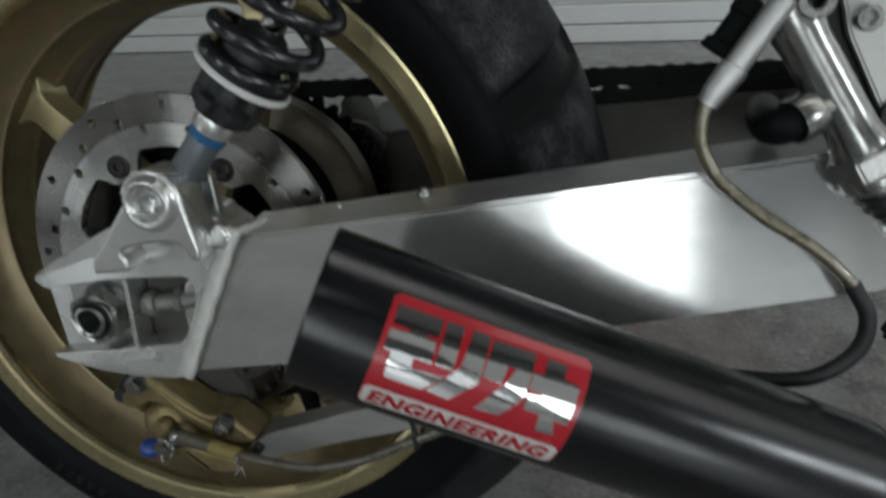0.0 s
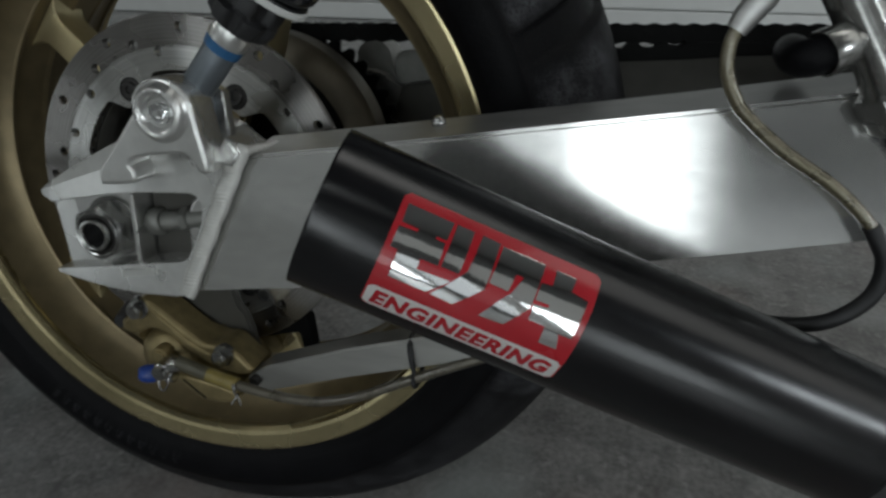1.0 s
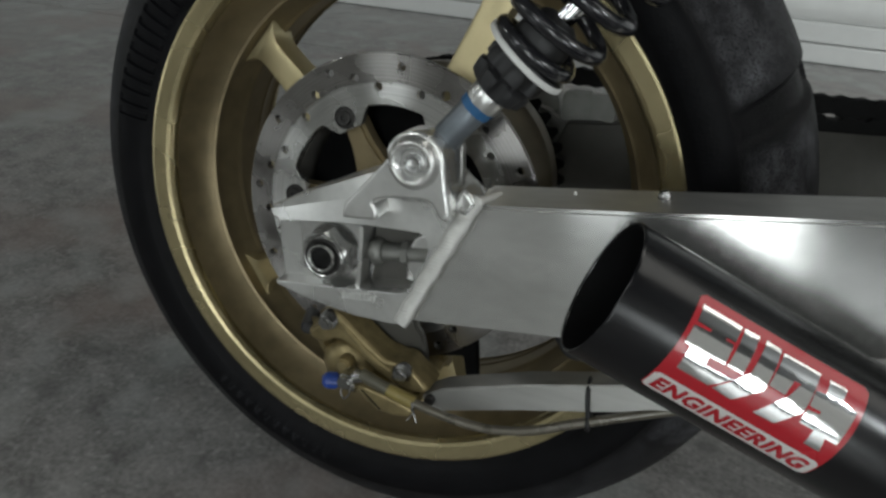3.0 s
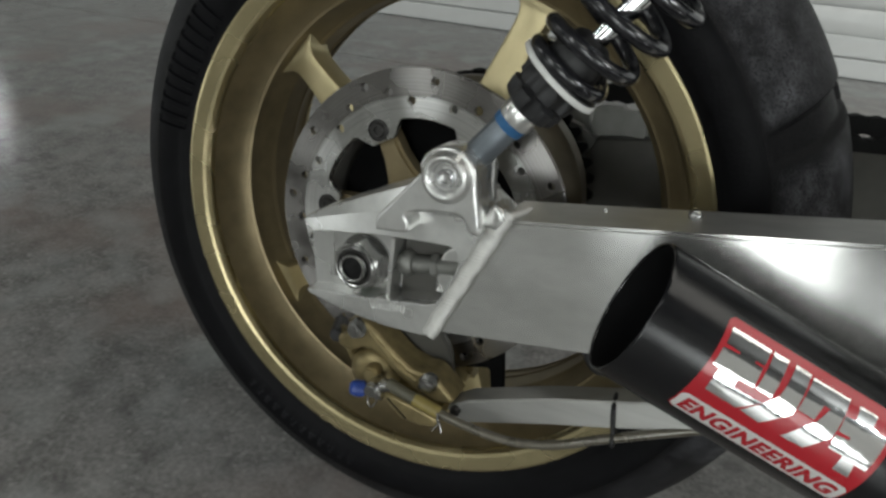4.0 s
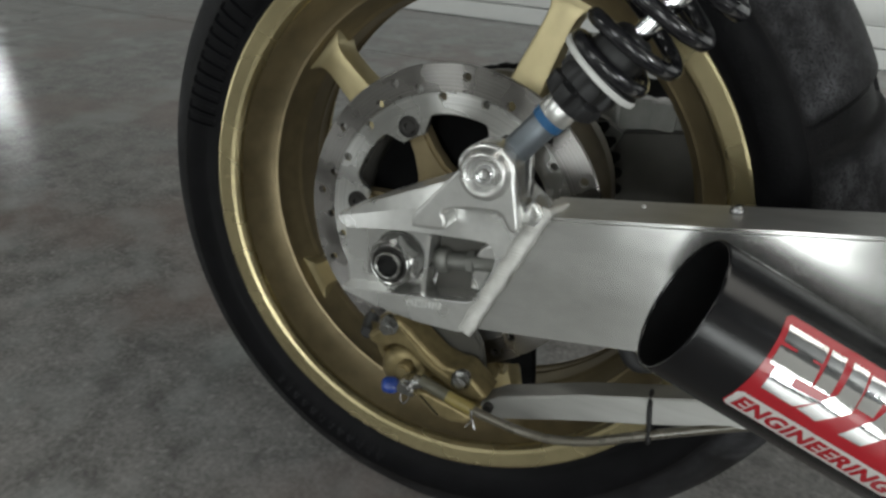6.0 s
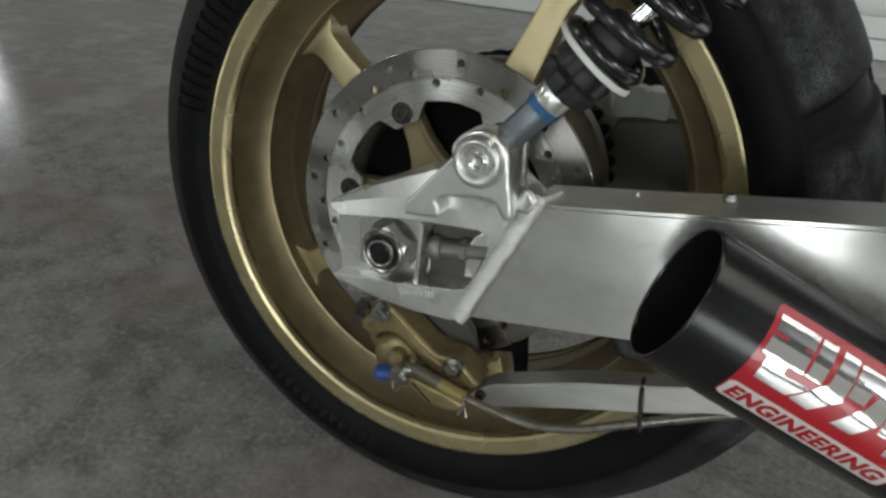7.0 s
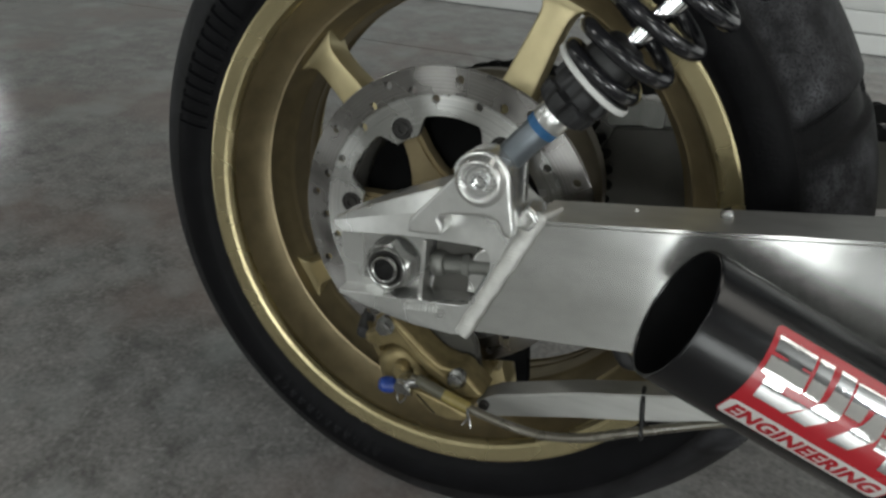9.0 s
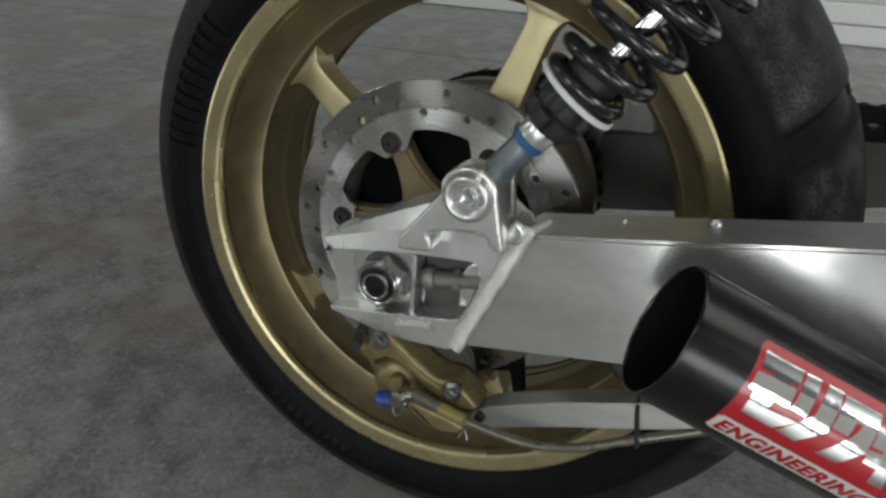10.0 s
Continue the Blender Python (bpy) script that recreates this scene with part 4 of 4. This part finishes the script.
for k in range(-6, 300):
    u = k / 40
    h = 0.0895 + (0.010 * u if u < 0.5 else 0.005 + 0.0170 * (u - 0.5) if u < 1 else 0.0135 + 0.0213 * (u - 1))
    r = 0.0225 + 0.0047 * min(1.0, max(0.0, (u - 0.5)))
    a = u * math.tau
    coil.append(SHOCK @ Vector((r * math.cos(a), r * math.sin(a), h)))
part("coil_spring", pipe(coil, 0.0045, 14), GLOSS_BLACK, shock, "gloss black coil spring", 60)

# ---- the motorcycle: muffler and its sticker ----
TUBE_A, TUBE_D = Vector((0.25, -0.2689, 0.0356)), Vector((0.9041, 0.1779, -0.3885)).normalized()
TUBE_UP = Vector((0.3812, 0.075, 0.9214)).normalized()
TUBE_OUT = TUBE_D.cross(TUBE_UP)
TUBE_R = 0.0333
TUBE = axis_pose(TUBE_A, TUBE_D, TUBE_UP)
bm = lathe([(0.0318, 0.02), (0.0318, -0.0685), (0.0321, -0.0693), (0.0329, -0.0695), (0.0333, -0.069), (TUBE_R, -0.0682), (TUBE_R, -0.0676), (TUBE_R, 0.0), (TUBE_R, 0.1822), (TUBE_R, 0.1828), (0.0328, 0.1834), (0.0328, 0.1838), (TUBE_R, 0.1842), (TUBE_R, 0.1848), (0.0328, 0.1853), (0.0318, 0.1856), (0.03, 0.1857)], TUBE, 96)
muffler = on_bike("muffler", bm, BLACK, "satin black open cylindrical muffler with a red and chrome sticker", 40)
part("baffle", lathe([(0.0317, -0.0685), (0.0314, -0.066), (0.0312, 0.03), (0.014, 0.032), (0.012, 0.06), (0, 0.06)], TUBE, 64), NEAR_BLACK, muffler, "near-black inside of the tube")
bend = [TUBE_A + TUBE_D * 0.18, TUBE_A + TUBE_D * 0.21, TUBE_A + TUBE_D * 0.25 + Vector((0, 0.004, 0.004)), TUBE_A + TUBE_D * 0.31 + Vector((0.004, 0.02, 0.02)), TUBE_A + TUBE_D * 0.4 + Vector((0.01, 0.06, 0.05))]
part("link_pipe", pipe(smooth_line(bend), 0.0295, 40), PIPE_STEEL, muffler, "dull dark steel link pipe")


def on_tube(s, a, r):
    """A place on the muffler: s metres along it, a degrees round from its top towards the outside."""
    return TUBE_A + TUBE_D * s + r * (math.cos(radians(a)) * TUBE_UP + math.sin(radians(a)) * TUBE_OUT)


def patch(s0, s1, a0, a1, r, round_at=0.0):
    bm = bmesh.new()
    nu, nv = 40, 36
    rows = []
    for i in range(nu + 1):
        s = s0 + (s1 - s0) * i / nu
        trim = 0.0
        edge = min(s - s0, s1 - s)
        if round_at and edge < round_at:
            trim = math.degrees((round_at - math.sqrt(max(0, round_at ** 2 - (round_at - edge) ** 2))) / r)
        rows.append([bm.verts.new(on_tube(s, a0 + trim + (a1 - a0 - 2 * trim) * j / nv, r)) for j in range(nv + 1)])
    for p, q in zip(rows, rows[1:]):
        for j in range(nv):
            bm.faces.new((p[j], p[j + 1], q[j + 1], q[j]))
    return bm


def wrapped(polygons, r):
    """Flat outlines of (millimetres along, degrees round) laid on the tube."""
    bm = bmesh.new()
    for poly in polygons:
        bm.faces.new([bm.verts.new((s / 1000, a / 1000, 0)) for s, a in poly])
    for k in range(30, 130, 3):
        bmesh.ops.bisect_plane(bm, geom=[*bm.verts, *bm.edges, *bm.faces], plane_co=(0, k / 1000, 0), plane_no=(0, 1, 0))
    bmesh.ops.triangulate(bm, faces=[f for f in bm.faces if len(f.verts) > 4])
    for v in bm.verts:
        v.co = on_tube(v.co.x, v.co.y * 1000, r)
    return bm


sticker = part("sticker", patch(-0.0405, 0.0412, 38.6, 124.6, TUBE_R + 0.00018, 0.002), RED, muffler, "glossy red sticker with chrome shapes", 60)
part("sticker_strip", patch(-0.0398, 0.0405, 104.8, 124.0, TUBE_R + 0.0003, 0.0015), WHITE_FILM, sticker, "silver white strip", 60)
shapes = [
    [[(-38, 46.3), (-19.6, 46.5), (-19.9, 59), (-24, 59), (-24, 61), (-20.1, 61), (-19.3, 75.8), (-26.4, 76), (-26, 83), (-12.6, 81.8), (-19.5, 94.8), (-34.5, 94.6), (-35.2, 76.3), (-38.3, 76), (-38.2, 62.2), (-31, 61.4), (-31, 59.3), (-37.8, 59)]],
    [[(-18.2, 46.4), (-11.3, 46.3), (-11, 75.4), (-18.2, 75.4)], [(-7.8, 46.2), (-0.6, 46.5), (0.1, 77.7), (-8.4, 95.6), (-17.8, 94.6), (-12.1, 81.4), (-8.3, 71.4)]],
    [[(0.8, 47.6), (18.4, 47.4), (18.7, 77.2), (12.3, 94.6), (2.1, 95.6), (7.1, 80), (9.9, 73.2), (12.2, 61), (9, 61), (8.4, 73), (0.6, 72.8)]],
    [[(23.2, 47.9), (31.6, 47.8), (31.2, 57.2), (38.5, 58.9), (38.4, 85.6), (33, 85.8), (35.3, 96.4), (27.7, 96.6), (26.9, 84.4), (20.1, 84.5), (19.4, 74), (25, 72.8), (25, 70.6), (19.4, 71), (18.9, 59.6), (23.5, 58.6)]],
]
for some in shapes:
    part("chrome_shape", wrapped(some, TUBE_R + 0.00034), FILM, sticker, "mirror chrome film shape", 60)

text = bpy.data.curves.new("lettering", "FONT")
text.body, text.size, text.shear, text.offset, text.space_character = "ENGINEERING", 1.0, 0.12, 0.05, 1.1
text_ob = new("lettering", text)
bpy.context.view_layer.update()
bm = bmesh.new()
bm.from_mesh(bpy.data.meshes.new_from_object(text_ob.evaluated_get(bpy.context.evaluated_depsgraph_get())))
bpy.data.objects.remove(text_ob)
for k in range(1, 40):
    bmesh.ops.bisect_plane(bm, geom=[*bm.verts, *bm.edges, *bm.faces], plane_co=(0, k * 0.05 - 0.6, 0), plane_no=(0, 1, 0))
xs, ys = [v.co.x for v in bm.verts], [v.co.y for v in bm.verts]
for v in bm.verts:
    u, w = (v.co.x - min(xs)) / (max(xs) - min(xs)), (v.co.y - min(ys)) / (max(ys) - min(ys))
    v.co = on_tube(-0.0372 + 0.0748 * u, 121.2 - 13.6 * w, TUBE_R + 0.0005)
part("lettering", bm, RED, sticker, "red slanted lettering reading ENGINEERING", 60)

# ---- the motorcycle: chain and sprocket ----
CHAIN_Y, PITCH_R, PITCH = 0.098, 0.1075, 0.0159
bm = bmesh.new()
n = 42
outline = []
for k in range(n):
    for off, r in ((0.1, 0.1055), (0.32, 0.1125), (0.5, 0.1135), (0.68, 0.1125), (0.9, 0.1055)):
        a = (k + off) / n * math.tau
        outline.append((r * math.cos(a), r * math.sin(a)))
slab(outline, CHAIN_Y - 0.003, CHAIN_Y + 0.003, 0, bm)
on_bike("sprocket", bm, CHAIN_BLACK, "dark toothed rear sprocket")


def link_mesh(width, thick):
    bm = bmesh.new()
    shape = [(PITCH / 2 * s + 0.0085 * math.cos(a), 0.0085 * math.sin(a)) for s, start in ((1, -120), (-1, 60)) for a in [radians(start + 24 * k) for k in range(11)]]
    shape = shape[:11] + [(0.0, 0.0068)] + shape[11:] + [(0.0, -0.0068)]
    for hand in (-1, 1):
        slab(shape, hand * width - thick / 2, hand * width + thick / 2, 0, bm)
    for s in (-1, 1):
        lathe([(0, -width - 0.0014), (0.0036, -width - 0.0014), (0.0036, width + 0.0014), (0, width + 0.0014)], pose(PITCH / 2 * s, 0, 0) @ Y_AXIS, 10, bm)
    me = mesh_of("chain_link", bm, CHAIN_BLACK)
    return me


links = (link_mesh(0.0072, 0.0022), link_mesh(0.0052, 0.0022))
chain = on_bike("drive_chain", pipe([(0.6, CHAIN_Y, 0.116), (0.606, CHAIN_Y, 0.116)], 0.003, 8), CHAIN_BLACK, "oily black drive chain")
path_points = []
x = 0.66
while x > 0:
    path_points.append(((x, PITCH_R + 0.03 * x), math.atan(0.03)))
    x -= PITCH
a = 90.0
while a < 262:
    path_points.append(((PITCH_R * math.cos(radians(a)), PITCH_R * math.sin(radians(a))), radians(a - 90)))
    a += math.degrees(PITCH / PITCH_R)
x = 0.0
while x < 0.66:
    path_points.append(((x, -PITCH_R + 0.16 * x), math.atan(0.16)))
    x += PITCH
for k, ((x, z), turn) in enumerate(path_points):
    shared("chain_link", links[k % 2], pose(x, CHAIN_Y, z, 0, -math.degrees(turn), 0), chain)

# Top notches are shaped to fit the gaps in the camera's view.
slider = [(0.2, 0.086), (0.25, 0.09), (0.3, 0.0935), (0.36, 0.098), (0.4, 0.1025), (0.5, 0.109), (0.5, 0.118), (0.372, 0.1125), (0.358, 0.1112), (0.355, 0.1085), (0.348, 0.1085), (0.345, 0.1108), (0.337, 0.1102), (0.334, 0.1062), (0.325, 0.1062), (0.322, 0.1098), (0.312, 0.1092), (0.309, 0.1045), (0.298, 0.1045), (0.294, 0.1075), (0.25, 0.1045), (0.2, 0.1005)]
part("chain_slider", slab(slider, CHAIN_Y - 0.012, CHAIN_Y + 0.012, 0.0008), CHAIN_BLACK, swing_arm, "notched black rubber chain slider")

# ---- the motorcycle: rear master cylinder, its hose and the footrest plate ----
MC = axis_pose((0.3735, -0.190, 0.1785), (0.545, 0, -0.838), (0, -1, 0))
bm = lathe([(0.0, 0.0), (0.0085, 0.0), (0.0105, 0.0015), (0.0114, 0.004), (0.0114, 0.02), (0.0108, 0.025), (0.0106, 0.06), (0.0112, 0.072), (0.0124, 0.076), (0.0124, 0.081), (0, 0.081)], MC, 48)
master = on_bike("master_cylinder", bm, CASTING_GREY, "cast aluminium rear brake master cylinder")
CUP = axis_pose((0.3838, -0.2, 0.1237), (0.84, 0.4, 0.39))
bm = lathe([(0.0, 0.006), (0.0085, 0.006), (0.0092, 0.0), (0.0102, 0.0), (0.0104, 0.001), (0.0099, 0.0105), (0.0092, 0.012), (0.0083, 0.0125), (0.0078, 0.014), (0.0068, 0.021), (0, 0.021)], CUP, 40)
part("reservoir_inlet", bm, CASTING_GREY, master, "cast conical inlet cup")
part("reservoir_hose", pipe(smooth_line([(0.387, -0.198, 0.1252), (0.3815, -0.1985, 0.1226), (0.3775, -0.195, 0.1215), (0.3772, -0.184, 0.1222), (0.3805, -0.165, 0.1222), (0.386, -0.14, 0.1215)]), 0.0084, 20), RUBBER, master, "black rubber reservoir hose")
bm = prism(6, 0.0172, 0.080, 0.0915, MC, 0.0011, None, 0.5)
lathe([(0.0, 0.0915), (0.0148, 0.0915), (0.0152, 0.0925), (0.0152, 0.0965), (0.0128, 0.0975), (0.0128, 0.099), (0, 0.099)], MC, 36, bm)
part("hex_collar", bm, CASTING_GREY, master, "hexagonal collar with a round flange")
part("rubber_boot", lathe([(0.0, 0.099), (0.0115, 0.099), (0.012, 0.102), (0.0095, 0.104), (0.0108, 0.107), (0.0085, 0.11), (0.0095, 0.113), (0.006, 0.116), (0, 0.116)], MC, 28), BLACK_PLASTIC, master, "ribbed black rubber boot")
bm = prism(6, 0.0085, 0.118, 0.126, MC, 0.0008)
lathe([(0.0, 0.11), (0.0035, 0.11), (0.0035, 0.16), (0, 0.16)], MC, 16, bm)
part("push_rod", bm, ZINC, master, "threaded push rod and nut")
bm = lathe([(0.0, -0.02), (0.0045, -0.02), (0.0048, -0.019), (0.0048, 0.006), (0.0062, 0.009), (0, 0.009)], pose(-0.0035, -0.003, -0.003) @ MC, 24)
part("outlet_neck", bm, CASTING_GREY, master, "smooth cast outlet neck")
bm = lathe([(0.0036, 0.004), (0.0036, 0.0085), (0.0042, 0.009), (0.0072, 0.009), (0.0079, 0.0082), (0.0079, -0.006), (0, -0.006), (0, 0.004)], pose(0.3865, -0.194, 0.1745) @ Y_AXIS, 32)
part("mounting_eye", bm, CASTING_GREY, master, "cast mounting eye")
bm = pipe([(0.3745, -0.2015, 0.1755), (0.3572, -0.203, 0.148)], 0.0054, 20)
lathe([(0.0, 0.0), (0.0054, 0.0), (0.0062, 0.0008), (0.0062, 0.0026), (0.0054, 0.0032), (0, 0.0032)], axis_pose((0.3578, -0.203, 0.149), (-0.54, 0, -0.84)), 24, bm)
pipe([(0.3564, -0.2032, 0.1468), (0.3500, -0.2042, 0.1375), (0.3478, -0.2045, 0.1335)], lambda s: 0.0064 - 0.0016 * s, 20, bm)
pipe([(0.3484, -0.2045, 0.1345), (0.3473, -0.2045, 0.1325)], 0.0046, 20, bm)
part("hose_fitting", bm, SATIN_ZINC, master, "crimped satin grey hose fitting")
bm = lathe([(0.0, 0.0), (0.0082, 0.0), (0.0089, 0.001), (0.0085, 0.005), (0.0068, 0.0062), (0.0068, 0.018), (0.0082, 0.0195), (0.0082, 0.025), (0.007, 0.027), (0.007, 0.045), (0, 0.045)], axis_pose((0.3518, -0.188, 0.1525), (0.54, 0, 0.84)), 24)
part("black_fitting", bm, NEAR_BLACK, master, "stepped black lump beside the hose fitting")
upper_hose = [(0.3476, -0.2045, 0.1330), (0.3458, -0.205, 0.1275), (0.3456, -0.205, 0.1205), (0.347, -0.205, 0.1135), (0.3508, -0.205, 0.1055), (0.357, -0.205, 0.0975), (0.3755, -0.205, 0.0825), (0.399, -0.205, 0.068), (0.4175, -0.205, 0.0515), (0.4265, -0.205, 0.0355), (0.425, -0.205, 0.018), (0.411, -0.205, 0.004), (0.394, -0.203, -0.0015), (0.37, -0.198, -0.004), (0.34, -0.18, -0.012), (0.31, -0.155, -0.03)]
brake_hose = on_bike("brake_hose", pipe(smooth_line(upper_hose, 10), 0.0031, 16), HOSE, "looping braided brake hose with clear sheath", 60)
part("hose_sleeve", pipe(smooth_line(upper_hose[8:], 10), 0.0038, 16), BLACK_PLASTIC, brake_hose, "black rubber sleeve", 60)
plate = [(0.394, 0.26), (0.4045, 0.18), (0.411, 0.159), (0.4215, 0.14), (0.4315, 0.122), (0.455, 0.103), (0.52, 0.09), (0.56, 0.12), (0.55, 0.26)]
footrest = on_bike("footrest_plate", slab(plate, -0.172, -0.165, 0.0012), PLATE_ALU, "dull aluminium footrest plate")
bm = lathe([(0.0, 0.172), (0.0105, 0.172), (0.0105, 0.1735), (0.0098, 0.1742), (0, 0.1742)], pose(0.439, 0, 0.1235) @ Y_AXIS, 32)
part("washer", bm, BLACK_PLASTIC, footrest, "black rubber washer")
SOCKET = [(0.0, 0.1755), (0.0028, 0.1755), (0.0029, 0.1786), (0.0034, 0.179), (0.0050, 0.179), (0.0058, 0.1782), (0.0058, 0.172), (0, 0.172)]
part("plate_bolt", lathe(SOCKET, pose(0.439, 0, 0.1235) @ Y_AXIS, 28), ZINC, footrest, "bright socket head bolt")
part("plate_bolt", lathe(SOCKET, pose(0.4158, 0, 0.1663) @ Y_AXIS, 28), ZINC, footrest, "bright socket head bolt")
# Black strip that fills the gap beside the plate, outlined to fit the camera's view.
backing_edge = [(0.38, 0.26), (0.3925, 0.185), (0.402, 0.158), (0.417, 0.128), (0.428, 0.11), (0.445, 0.108), (0.428, 0.135), (0.412, 0.165), (0.402, 0.26)]
on_bike("plate_backing", slab(backing_edge, -0.16, -0.145, 0.003), BLACK_PLASTIC, "black backing strip behind the footrest plate")
bm = slab([(0.442, 0.016), (0.446, 0.026), (0.47, 0.038), (0.52, 0.04), (0.52, 0.012), (0.46, 0.008)], -0.2, -0.178, 0.003)
on_bike("brake_pedal", bm, BLACK_PLASTIC, "black brake pedal end")
bm = pipe(smooth_line([(0.158, -0.14, -0.03), (0.163, -0.138, -0.042), (0.172, -0.135, -0.052), (0.19, -0.12, -0.055), (0.24, -0.1, -0.05)]), 0.0055, 12)
on_bike("sensor_cable", bm, BLACK_PLASTIC, "black cable under the swing arm")

# ---- the shutter's slats ----
bm = bmesh.new()
outline = [(0, 0), (-0.004, 0.003), (-0.009, 0.02), (-0.011, 0.045), (-0.009, 0.07), (-0.004, 0.086), (0, 0.0895)]
ends = [[bm.verts.new((x, y, z)) for y, z in outline] for x in (X0, X1)]
for k in range(len(outline) - 1):
    bm.faces.new((ends[0][k], ends[0][k + 1], ends[1][k + 1], ends[1][k]))
bm.faces.new((ends[0][0], ends[0][-1], ends[1][-1], ends[1][0]))
slat_mesh = mesh_of("slat", bm, SHUTTER, 50)
for k in range(28):
    shared("slat", slat_mesh, pose(0, Y1 + 0.024, 0.141 + 0.093 * k), wall_north)
part("bottom_rail", block((X1 - X0, 0.05, 0.064), pose((X0 + X1) / 2, Y1 + 0.012, 0.034), 0.004), SHUTTER, wall_north, "grey steel bottom rail")
part("rail_step", block((X1 - X0, 0.03, 0.07), pose((X0 + X1) / 2, Y1 + 0.018, 0.105), 0.006), SHUTTER, wall_north)
